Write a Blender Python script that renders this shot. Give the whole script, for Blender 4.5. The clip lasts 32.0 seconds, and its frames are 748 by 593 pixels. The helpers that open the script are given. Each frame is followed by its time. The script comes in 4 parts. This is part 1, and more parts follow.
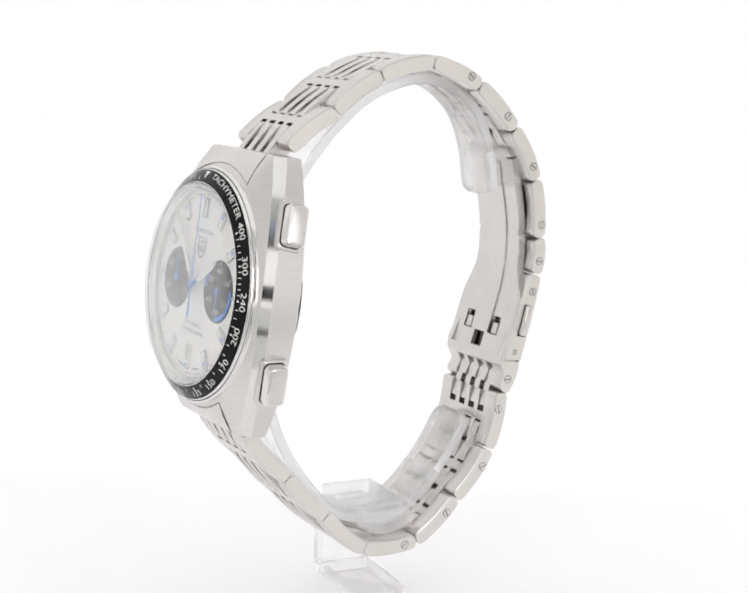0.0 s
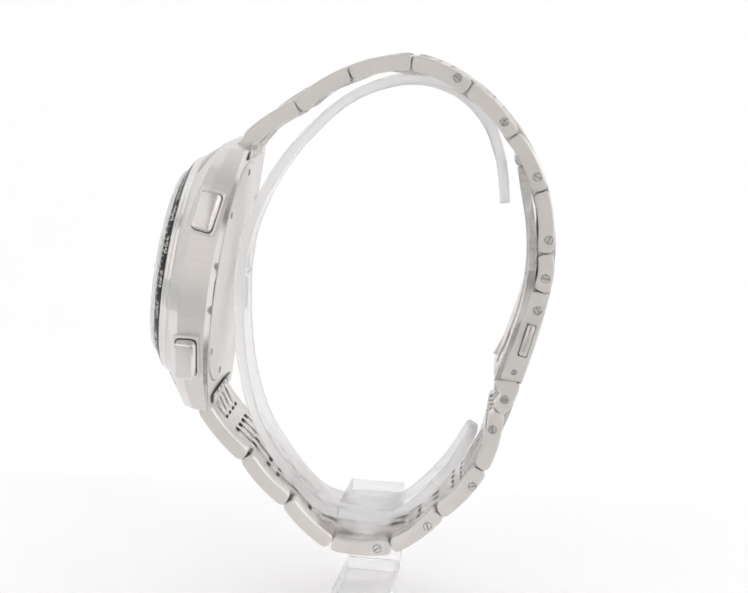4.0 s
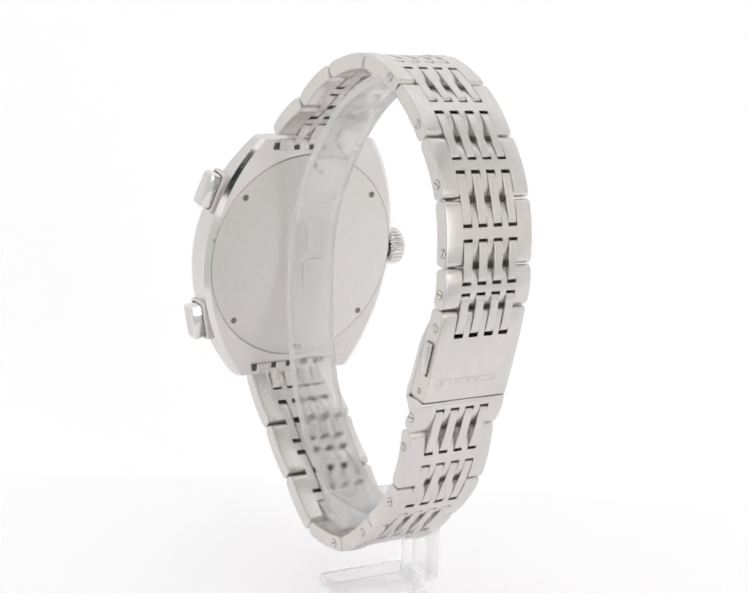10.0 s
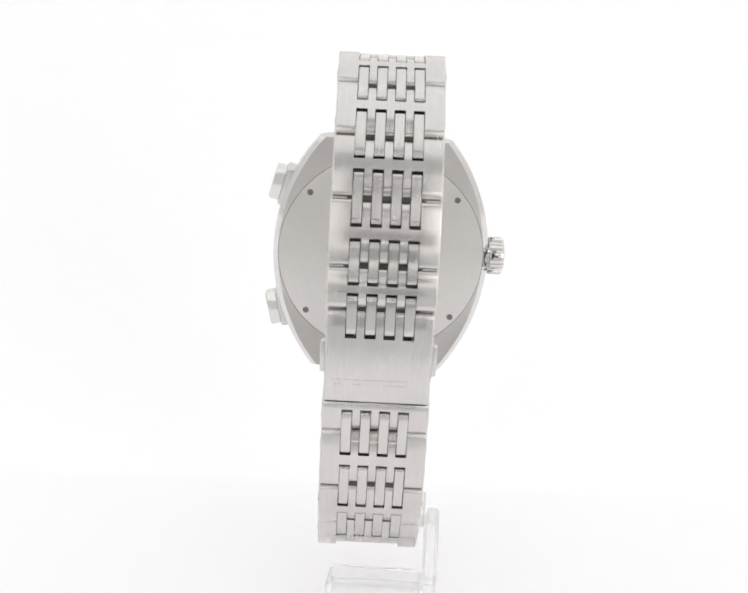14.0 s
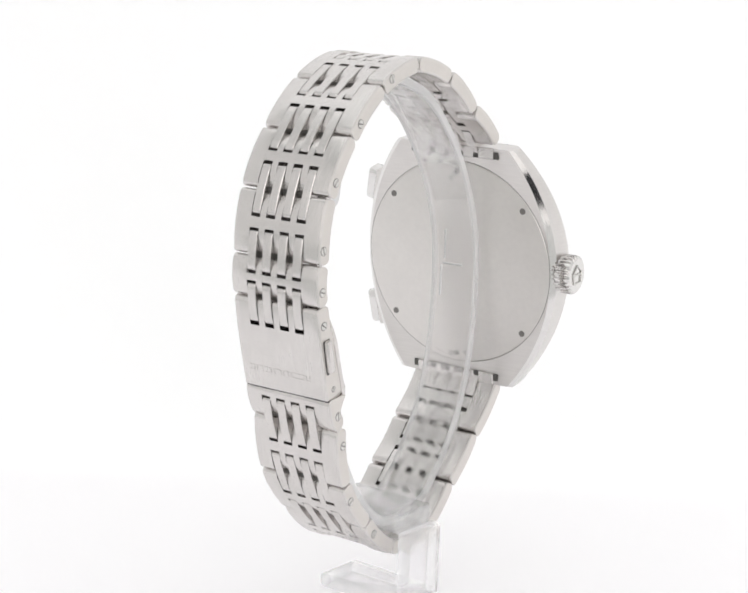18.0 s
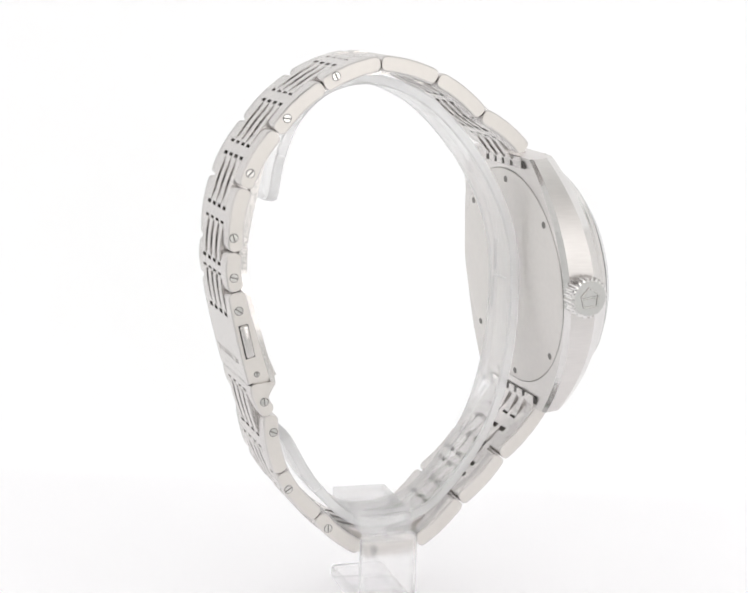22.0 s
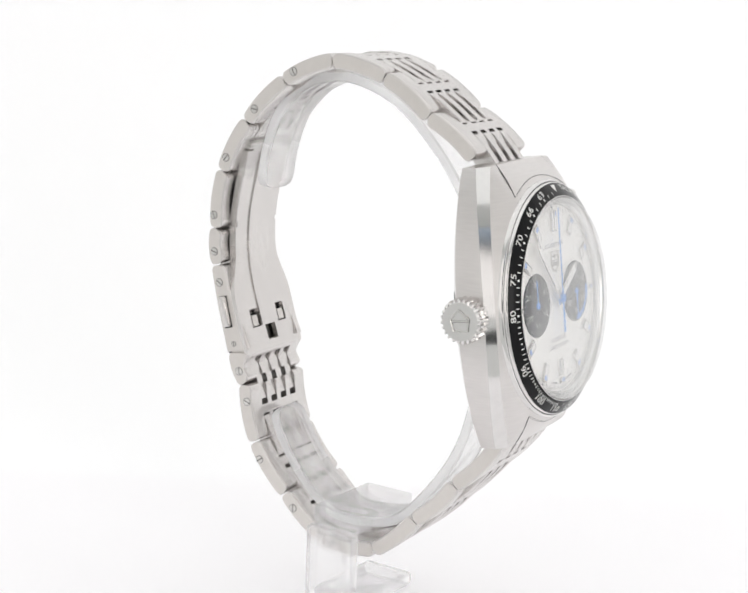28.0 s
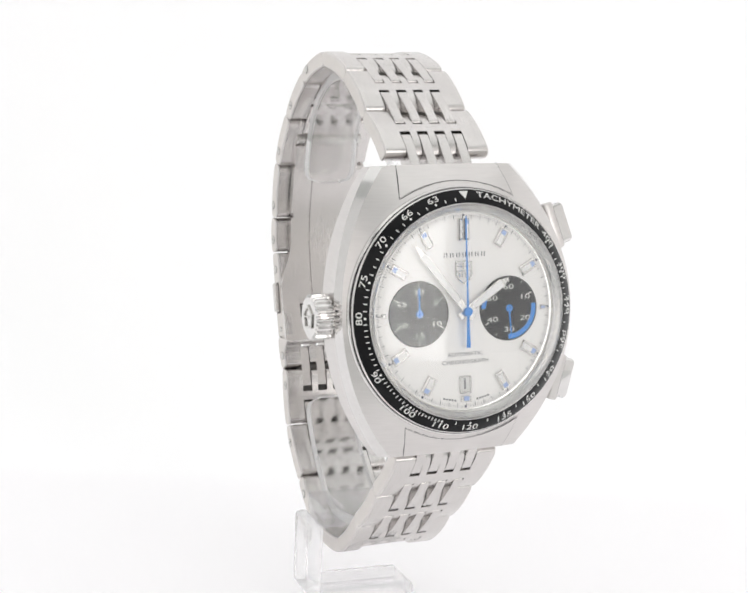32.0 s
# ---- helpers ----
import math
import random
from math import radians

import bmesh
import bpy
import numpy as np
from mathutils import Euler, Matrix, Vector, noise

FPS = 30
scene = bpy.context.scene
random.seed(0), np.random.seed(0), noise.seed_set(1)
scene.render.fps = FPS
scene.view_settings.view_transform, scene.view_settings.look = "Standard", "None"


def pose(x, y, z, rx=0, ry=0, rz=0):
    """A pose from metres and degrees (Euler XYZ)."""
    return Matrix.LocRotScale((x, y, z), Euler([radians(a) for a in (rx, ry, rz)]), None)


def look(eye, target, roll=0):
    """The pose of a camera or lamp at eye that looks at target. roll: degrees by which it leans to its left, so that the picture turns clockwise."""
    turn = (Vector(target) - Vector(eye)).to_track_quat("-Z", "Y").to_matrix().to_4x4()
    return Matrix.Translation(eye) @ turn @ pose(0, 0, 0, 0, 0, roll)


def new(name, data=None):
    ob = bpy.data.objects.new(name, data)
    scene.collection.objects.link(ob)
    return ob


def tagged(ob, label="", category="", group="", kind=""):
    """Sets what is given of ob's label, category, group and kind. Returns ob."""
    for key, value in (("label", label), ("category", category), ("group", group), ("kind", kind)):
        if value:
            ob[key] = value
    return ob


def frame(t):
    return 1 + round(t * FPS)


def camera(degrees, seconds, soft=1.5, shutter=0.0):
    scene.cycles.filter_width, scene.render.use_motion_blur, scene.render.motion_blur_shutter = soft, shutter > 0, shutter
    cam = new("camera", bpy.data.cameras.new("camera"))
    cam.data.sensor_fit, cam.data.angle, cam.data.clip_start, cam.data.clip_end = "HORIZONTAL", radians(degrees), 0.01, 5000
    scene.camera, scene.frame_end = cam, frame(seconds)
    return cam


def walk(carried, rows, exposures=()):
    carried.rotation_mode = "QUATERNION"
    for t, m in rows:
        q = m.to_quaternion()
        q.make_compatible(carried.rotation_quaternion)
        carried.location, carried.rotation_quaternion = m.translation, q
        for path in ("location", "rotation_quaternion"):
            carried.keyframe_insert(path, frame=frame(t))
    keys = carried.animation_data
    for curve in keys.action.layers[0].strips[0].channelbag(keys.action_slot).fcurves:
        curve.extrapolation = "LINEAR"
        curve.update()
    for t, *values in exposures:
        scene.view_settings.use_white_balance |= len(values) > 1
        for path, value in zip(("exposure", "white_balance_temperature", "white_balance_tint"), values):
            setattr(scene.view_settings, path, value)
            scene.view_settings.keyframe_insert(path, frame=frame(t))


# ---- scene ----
# ---- camera: stands still ----
cam = camera(27.68, 32.0, soft=1.9)
EYE = Vector((0.00101, -0.282, 0.11308))
AIM = EYE + 0.3 * Vector((-0.00569, 0.98181, -0.18976))
walk(cam, [(0.0, look(EYE, AIM, 2.155)), (32.0, look(EYE, AIM, 2.155))])

# the turntable's turn in degrees at every second second
TURN = [121.37, 103.78, 86.39, 69.32, 52.20, 35.22, 17.94, 0.68, -16.89, -33.87, -50.96, -68.18, -84.80, -102.38, -119.99, -137.89, -155.63]

# ---- light: an unseen white tent of glowing cloth, open at the front where the camera stands ----
world = bpy.data.worlds.new("studio")
scene.world = world
world.use_nodes = True
# the room outside the tent: dim low down, a pale blue daylight higher up
WN, WL = world.node_tree.nodes, world.node_tree.links
where = WN.new("ShaderNodeTexCoord")
split = WN.new("ShaderNodeSeparateXYZ")
shade = WN.new("ShaderNodeValToRGB")
shade.color_ramp.elements[0].position, shade.color_ramp.elements[0].color = 0.56, (0.03, 0.03, 0.032, 1)
shade.color_ramp.elements[1].position, shade.color_ramp.elements[1].color = 0.74, (0.34, 0.40, 0.47, 1)
WL.new(where.outputs["Generated"], split.inputs[0])
WL.new(split.outputs["Z"], shade.inputs["Fac"])
WL.new(shade.outputs["Color"], WN["Background"].inputs["Color"])
WN["Background"].inputs["Strength"].default_value = 1.0
scene.view_settings.exposure = 0.14


def area_lamp(name, eye, target, sx, sy, watts, colour=(1, 1, 1)):
    data = bpy.data.lights.new(name, "AREA")
    data.shape, data.size, data.size_y, data.energy, data.color = "RECTANGLE", sx, sy, watts, colour
    ob = new(name, data)
    ob.matrix_world = look(eye, target)
    return ob


# unseen overhead light, added to brighten paper and steel
area_lamp("added_top_light", (0, -0.05, 0.70), (0, -0.05, 0), 0.9, 0.6, 0.75)
area_lamp("side_light_panel", (0.40, -0.50, 0.17), (0, 0, 0.07), 0.18, 0.34, 0.31, (1.0, 0.985, 0.97))

MM = 0.001
GROUND = 18.0


# ---- materials ----
def material(name):
    m = bpy.data.materials.new(name)
    m.use_nodes = True
    return m, m.node_tree.nodes, m.node_tree.links, m.node_tree.nodes["Principled BSDF"]


def put(bsdf, **values):
    names = {"colour": "Base Color", "rough": "Roughness", "metal": "Metallic", "ior": "IOR", "trans": "Transmission Weight",
             "coat": "Coat Weight", "spec": "Specular IOR Level", "glow": "Emission Color", "power": "Emission Strength", "aniso": "Anisotropic"}
    for k, v in values.items():
        bsdf.inputs[names[k]].default_value = (*v, 1) if isinstance(v, tuple) else v


def steel(name, colour, rough, stretch, relief=0.02, spread=0.08, streak=0.03):
    """Steel with brush lines: stretch is the noise scale along x, y, z per metre."""
    m, nodes, links, b = material(name)
    put(b, colour=colour, rough=rough, metal=1.0)
    co = nodes.new("ShaderNodeTexCoord")
    mp = nodes.new("ShaderNodeMapping")
    mp.inputs["Scale"].default_value = stretch
    links.new(co.outputs["Object"], mp.inputs["Vector"])
    fine = nodes.new("ShaderNodeTexNoise")
    fine.inputs["Scale"].default_value = 1.0
    fine.inputs["Detail"].default_value = 4.0
    links.new(mp.outputs["Vector"], fine.inputs["Vector"])
    broad = nodes.new("ShaderNodeTexNoise")
    broad.inputs["Scale"].default_value = 130.0
    broad.inputs["Detail"].default_value = 2.0
    links.new(co.outputs["Object"], broad.inputs["Vector"])
    add = nodes.new("ShaderNodeMath")
    add.operation = "ADD"
    links.new(fine.outputs["Fac"], add.inputs[0])
    links.new(broad.outputs["Fac"], add.inputs[1])
    ramp = nodes.new("ShaderNodeMapRange")
    ramp.inputs["From Min"].default_value, ramp.inputs["From Max"].default_value = 0.6, 1.4
    ramp.inputs["To Min"].default_value, ramp.inputs["To Max"].default_value = max(0.02, rough - spread), rough + spread
    links.new(add.outputs[0], ramp.inputs["Value"])
    links.new(ramp.outputs[0], b.inputs["Roughness"])
    tone = nodes.new("ShaderNodeMapRange")
    tone.inputs["From Min"].default_value, tone.inputs["From Max"].default_value = 0.65, 1.35
    tone.inputs["To Min"].default_value, tone.inputs["To Max"].default_value = 1.0 - streak, 1.0 + streak
    links.new(add.outputs[0], tone.inputs["Value"])
    tint = nodes.new("ShaderNodeVectorMath")
    tint.operation = "SCALE"
    tint.inputs[0].default_value = colour
    links.new(tone.outputs[0], tint.inputs["Scale"])
    links.new(tint.outputs[0], b.inputs["Base Color"])
    if relief:
        bump = nodes.new("ShaderNodeBump")
        bump.inputs["Strength"].default_value = relief
        bump.inputs["Distance"].default_value = 0.0002
        links.new(fine.outputs["Fac"], bump.inputs["Height"])
        links.new(bump.outputs["Normal"], b.inputs["Normal"])
    return m


def plain(name, **values):
    m, nodes, links, b = material(name)
    put(b, **values)
    return m


STEEL = (0.69, 0.666, 0.652)
BRUSHED = steel("brushed_steel", STEEL, 0.25, (6000, 220, 220), 0.015, 0.04, 0.065)
LINK_SIDE = steel("smooth_side_steel", (0.71, 0.68, 0.652), 0.45, (900, 900, 900), 0.0, 0.03)
# dark steel colour that stands for shade behind the blade and in small recesses
RECESS_SHADE = steel("recess_shade_steel", (0.22, 0.21, 0.2), 0.4, (900, 900, 900), 0.0, 0.03)
LINK_EDGE = steel("link_edge_steel", STEEL, 0.3, (900, 900, 900), 0.0, 0.03)
# dark colour that stands for shade in slots, in joints and between the lugs
HOLLOW_SHADE = plain("hollow_shade", colour=(0.085, 0.08, 0.075), rough=0.6)
BRUSHED_CASE = steel("case_steel", STEEL, 0.33, (250, 250, 3500), 0.0, 0.02, 0.05)
BRUSHED.node_tree.nodes["Principled BSDF"].inputs["Anisotropic"].default_value = 0.8
ACROSS = BRUSHED.node_tree.nodes.new("ShaderNodeVectorTransform")
ACROSS.vector_type, ACROSS.convert_from, ACROSS.convert_to = "VECTOR", "OBJECT", "WORLD"
ACROSS.inputs[0].default_value = (1, 0, 0)
BRUSHED.node_tree.links.new(ACROSS.outputs[0], BRUSHED.node_tree.nodes["Principled BSDF"].inputs["Tangent"])
BACK_STEEL = steel("caseback_steel", (0.74, 0.717, 0.695), 0.38, (900, 900, 900), 0.0, 0.03)
BACK_STEEL.node_tree.nodes["Principled BSDF"].inputs["Anisotropic"].default_value = 0.75
BN, BL = BACK_STEEL.node_tree.nodes, BACK_STEEL.node_tree.links
# the turning lines run round the axis of the case
SPOT, ARM, ROUND_LINE, TURN_LINES = BN.new("ShaderNodeTexCoord"), BN.new("ShaderNodeVectorMath"), BN.new("ShaderNodeVectorMath"), BN.new("ShaderNodeVectorTransform")
ARM.operation, ROUND_LINE.operation = "SUBTRACT", "CROSS_PRODUCT"
ARM.inputs[1].default_value = (0.0, 0.0382, 0.0634)
ROUND_LINE.inputs[1].default_value = (0.0, 0.9923, 0.1237)
TURN_LINES.vector_type, TURN_LINES.convert_from, TURN_LINES.convert_to = "VECTOR", "OBJECT", "WORLD"
BL.new(SPOT.outputs["Object"], ARM.inputs[0])
BL.new(ARM.outputs[0], ROUND_LINE.inputs[0])
BL.new(ROUND_LINE.outputs[0], TURN_LINES.inputs[0])
BL.new(TURN_LINES.outputs[0], BN["Principled BSDF"].inputs["Tangent"])
POLISHED = steel("polished_steel", (0.75, 0.735, 0.725), 0.11, (900, 900, 900), 0.0, 0.03)
SCREW_STEEL = steel("screw_steel", (0.66, 0.65, 0.63), 0.22, (3000, 3000, 3000), 0.05, 0.05)
# dark colour for the shade in a screw's rim and slot
SCREW_SHADE = plain("screw_shade", colour=(0.19, 0.18, 0.17), rough=0.5)
# near-black for seams and for solids that stand for shade in gaps
GAP = plain("dark_gap", colour=(0.02, 0.02, 0.02), rough=0.6)
BLACK = plain("black_bezel_enamel", colour=(0.008, 0.008, 0.009), rough=0.14, spec=0.15)
WHITE_INK = plain("white_print", colour=(0.82, 0.82, 0.80), rough=0.5)
GREY_INK = plain("grey_print", colour=(0.16, 0.16, 0.17), rough=0.5)
BLUE = plain("blue_lacquer", colour=(0.05, 0.30, 0.82), rough=0.3, coat=0.3)
MARKER = plain("satin_marker_steel", colour=(0.82, 0.81, 0.79), rough=0.2, metal=1.0)
LIGHT_INK = plain("light_grey_print", colour=(0.24, 0.24, 0.25), rough=0.5)
NAVY_INK = plain("navy_print", colour=(0.03, 0.04, 0.09), rough=0.5)
PALE_BLUE = plain("pale_blue_inlay", colour=(0.42, 0.55, 0.86), rough=0.35, coat=0.3)
LUME = plain("white_lume", colour=(0.97, 0.965, 0.955), rough=0.6)


def dial_silver():
    m, nodes, links, b = material("silver_dial")
    put(b, colour=(1.0, 0.985, 0.965), rough=0.42, metal=0.08)
    co = nodes.new("ShaderNodeTexCoord")
    n = nodes.new("ShaderNodeTexNoise")
    n.inputs["Scale"].default_value = 2500.0
    links.new(co.outputs["Object"], n.inputs["Vector"])
    r = nodes.new("ShaderNodeMapRange")
    r.inputs["To Min"].default_value, r.inputs["To Max"].default_value = 0.36, 0.5
    links.new(n.outputs["Fac"], r.inputs["Value"])
    links.new(r.outputs[0], b.inputs["Roughness"])
    return m


DIAL = dial_silver()
SUB_BLACK = plain("black_subdial", colour=(0.022, 0.023, 0.025), rough=0.4, spec=0.4)


def clear(name, tint, base, grazing, power):
    """A clear solid that lets light straight through and mirrors more towards grazing angles."""
    m, nodes, links, b = material(name)
    nodes.remove(b)
    through_it = nodes.new("ShaderNodeBsdfTransparent")
    through_it.inputs["Color"].default_value = (*tint, 1)
    gloss = nodes.new("ShaderNodeBsdfGlossy")
    gloss.inputs["Roughness"].default_value = 0.02
    weight = nodes.new("ShaderNodeLayerWeight")
    weight.inputs["Blend"].default_value = 0.5
    p = nodes.new("ShaderNodeMath")
    p.operation = "POWER"
    p.inputs[1].default_value = power
    links.new(weight.outputs["Facing"], p.inputs[0])
    f = nodes.new("ShaderNodeMath")
    f.operation = "MULTIPLY_ADD"
    f.inputs[1].default_value, f.inputs[2].default_value = grazing, base
    links.new(p.outputs[0], f.inputs[0])
    mix = nodes.new("ShaderNodeMixShader")
    links.new(f.outputs[0], mix.inputs[0])
    links.new(through_it.outputs[0], mix.inputs[1])
    links.new(gloss.outputs[0], mix.inputs[2])
    links.new(mix.outputs[0], nodes["Material Output"].inputs["Surface"])
    return m


CRYSTAL = clear("sapphire_crystal", (0.998, 0.998, 0.998), 0.06, 0.9, 2.6)
def acrylic(name, light_share, bend):
    """Clear cast acrylic; the first share is white mixed in for piped and mirrored light, bend that of light that is
    refracted.
    """
    m, nodes, links, b = material(name)
    nodes.remove(b)
    glass = nodes.new("ShaderNodeBsdfGlass")
    glass.inputs["Color"].default_value = (0.995, 0.995, 0.995, 1)
    glass.inputs["Roughness"].default_value = 0.0
    glass.inputs["IOR"].default_value = 1.47
    white_through = nodes.new("ShaderNodeBsdfTranslucent")
    white = nodes.new("ShaderNodeBsdfDiffuse")
    white_through.inputs["Color"].default_value = white.inputs["Color"].default_value = (0.98, 0.98, 0.985, 1)
    both = nodes.new("ShaderNodeMixShader")
    mix = nodes.new("ShaderNodeMixShader")
    both.inputs[0].default_value, mix.inputs[0].default_value = 0.5, light_share
    links.new(white_through.outputs[0], both.inputs[1])
    links.new(white.outputs[0], both.inputs[2])
    straight = nodes.new("ShaderNodeBsdfTransparent")
    straight.inputs["Color"].default_value = (0.995, 0.995, 0.995, 1)
    pane = nodes.new("ShaderNodeMixShader")
    pane.inputs[0].default_value = bend
    links.new(straight.outputs[0], pane.inputs[1])
    links.new(glass.outputs[0], pane.inputs[2])
    links.new(pane.outputs[0], mix.inputs[1])
    links.new(both.outputs[0], mix.inputs[2])
    links.new(mix.outputs[0], nodes["Material Output"].inputs["Surface"])
    return m


# white in edge and rim stands for light gathered in the acrylic
ACRYLIC = acrylic("clear_acrylic", 0.02, 0.4)
EDGE = acrylic("lit_acrylic_edge", 0.45, 0.6)
RIM = acrylic("lit_acrylic_rim", 0.75, 1.0)
BLOCK = acrylic("clear_acrylic_block", 0.1, 0.4)
BLOCK_EDGE = acrylic("lit_acrylic_block_edge", 0.2, 0.7)


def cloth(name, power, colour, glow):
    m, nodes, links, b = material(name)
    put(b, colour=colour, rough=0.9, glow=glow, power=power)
    co = nodes.new("ShaderNodeTexCoord")
    n = nodes.new("ShaderNodeTexNoise")
    n.inputs["Scale"].default_value = 900.0
    links.new(co.outputs["Object"], n.inputs["Vector"])
    bump = nodes.new("ShaderNodeBump")
    bump.inputs["Strength"].default_value = 0.05
    bump.inputs["Distance"].default_value = 0.0005
    links.new(n.outputs["Fac"], bump.inputs["Height"])
    links.new(bump.outputs["Normal"], b.inputs["Normal"])
    return m


# glow added to the paper so that it stays white without lamps
SWEEP = cloth("glowing_backdrop_paper", 0.335, (0.7, 0.7, 0.7), (0.985, 0.985, 1.0))
PAPER = cloth("glowing_floor_paper", 0.295, (0.72, 0.71, 0.72), (0.99, 0.985, 1.0))
# tent cloth glows in place of lamps, strength and tint set wall by wall
SIDE_EAST = cloth("warm_glowing_side_cloth", 0.36, (0.5, 0.5, 0.5), (1.0, 0.975, 0.95))
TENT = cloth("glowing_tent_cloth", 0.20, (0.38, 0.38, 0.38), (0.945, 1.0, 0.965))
# out of view: a faintly glowing board and a dark sheet for the steel to mirror
BOARD = cloth("glowing_floor_board", 0.16, (0.55, 0.55, 0.55), (0.95, 1.0, 0.965))
DARK_SHEET = cloth("dark_sheet_cloth", 0.0, (0.03, 0.03, 0.032), (0.0, 0.0, 0.0))
SIDE = cloth("glowing_side_cloth", 0.31, (0.5, 0.5, 0.5), (1.0, 0.995, 0.985))
FLAP = cloth("glowing_flap_cloth", 0.65, (0.5, 0.5, 0.5), (1.0, 0.965, 0.945))


# ---- helpers for meshes, in millimetres ----
def mesh_of(name, bm, mat, smooth=None):
    bm.normal_update()
    me = bpy.data.meshes.new(name)
    bm.to_mesh(me)
    bm.free()
    me.transform(Matrix.Diagonal((MM, MM, MM, 1)))
    me.materials.append(mat)
    if smooth is not None:
        me.shade_smooth()
        me.set_sharp_from_angle(angle=radians(smooth))
    return me


def part(name, bm, mat, parent, label="", smooth=None):
    ob = new(name, mesh_of(name, bm, mat, smooth))
    ob.parent = parent
    if label:
        ob["label"] = label
    return ob


def grow(bm, verts, faces, m=None):
    vs = [bm.verts.new(m @ Vector(v) if m else v) for v in verts]
    for f in faces:
        bm.faces.new([vs[i] for i in f])
    return vs


def box(bm, size, m, bevel=0.0, segments=2):
    """A box centred in m, with rounded edges."""
    made = bmesh.ops.create_cube(bm, size=1.0, matrix=m @ Matrix.Diagonal((*size, 1)))
    if bevel:
        edges = list({e for v in made["verts"] for e in v.link_edges})
        bmesh.ops.bevel(bm, geom=edges, offset=bevel, segments=segments, profile=0.5, affect="EDGES")


def lathe(bm, profile, m, n=96, close=False):
    """Turns a profile of (radius, height) round m's z axis."""
    rings = []
    for r, h in profile:
        if r < 1e-6:
            rings.append([bm.verts.new(m @ Vector((0, 0, h)))])
        else:
            rings.append([bm.verts.new(m @ Vector((r * math.cos(2 * math.pi * k / n), r * math.sin(2 * math.pi * k / n), h))) for k in range(n)])
    pairs = list(zip(rings, rings[1:])) + ([(rings[-1], rings[0])] if close else [])
    for a, b in pairs:
        for k in range(n):
            j = (k + 1) % n
            q = [a[k % len(a)], a[j % len(a)], b[j % len(b)], b[k % len(b)]]
            q = [v for i, v in enumerate(q) if v not in q[:i]]
            if len(q) > 2:
                bm.faces.new(q)
    bmesh.ops.recalc_face_normals(bm, faces=bm.faces)


def prism(bm, outline, h0, h1, m, bevel=0.0):
    """An outline in m's xy plane, raised from h0 to h1."""
    n = len(outline)
    low = [bm.verts.new(m @ Vector((x, y, h0))) for x, y in outline]
    top = [bm.verts.new(m @ Vector((x, y, h1))) for x, y in outline]
    faces = [bm.faces.new(top), bm.faces.new(low[::-1])]
    faces += [bm.faces.new((low[k], low[(k + 1) % n], top[(k + 1) % n], top[k])) for k in range(n)]
    bmesh.ops.recalc_face_normals(bm, faces=faces)
    if bevel:
        bmesh.ops.bevel(bm, geom=list(faces[0].edges), offset=bevel, segments=2, profile=0.5, affect="EDGES")


def strip(bm, path, xs, ss, solid, low, high, spread=lambda s: 1.0):
    """A band along path(s) -> (point, normal) in the yz plane, across xs; cells where solid(x, s) is false stay open."""
    nx, ns = len(xs), len(ss)
    full = [[solid((xs[i] + xs[i + 1]) / 2, (ss[j] + ss[j + 1]) / 2) for j in range(ns - 1)] for i in range(nx - 1)]
    made = {}

    def vert(i, j, side):
        if (i, j, side) not in made:
            p, n = path(ss[j])
            h = (high if side else low)(xs[i], ss[j])
            made[i, j, side] = bm.verts.new((xs[i] * spread(ss[j]), p[0] + n[0] * h, p[1] + n[1] * h))
        return made[i, j, side]

    def is_full(i, j):
        return 0 <= i < nx - 1 and 0 <= j < ns - 1 and full[i][j]

    faces = []
    for i in range(nx - 1):
        for j in range(ns - 1):
            if not full[i][j]:
                continue
            faces.append([vert(i, j, 1), vert(i + 1, j, 1), vert(i + 1, j + 1, 1), vert(i, j + 1, 1)])
            faces.append([vert(i, j, 0), vert(i, j + 1, 0), vert(i + 1, j + 1, 0), vert(i + 1, j, 0)])
            for a, b, di, dj in (((i, j), (i, j + 1), -1, 0), ((i + 1, j + 1), (i + 1, j), 1, 0), ((i + 1, j), (i, j), 0, -1), ((i, j + 1), (i + 1, j + 1), 0, 1)):
                if not is_full(i + di, j + dj):
                    faces.append([vert(*a, 0), vert(*a, 1), vert(*b, 1), vert(*b, 0)])
    for f in faces:
        bm.faces.new(f)
    bmesh.ops.recalc_face_normals(bm, faces=bm.faces)


def spline(points, t):
    """A smooth line through points, t from 0 to their number less one."""
    k = min(int(t), len(points) - 2)
    u = t - k
    p = [Vector(points[max(0, min(len(points) - 1, k + d))]) for d in (-1, 0, 1, 2)]
    return 0.5 * (2 * p[1] + (p[2] - p[0]) * u + (2 * p[0] - 5 * p[1] + 4 * p[2] - p[3]) * u * u + (3 * p[1] - p[0] - 3 * p[2] + p[3]) * u ** 3)


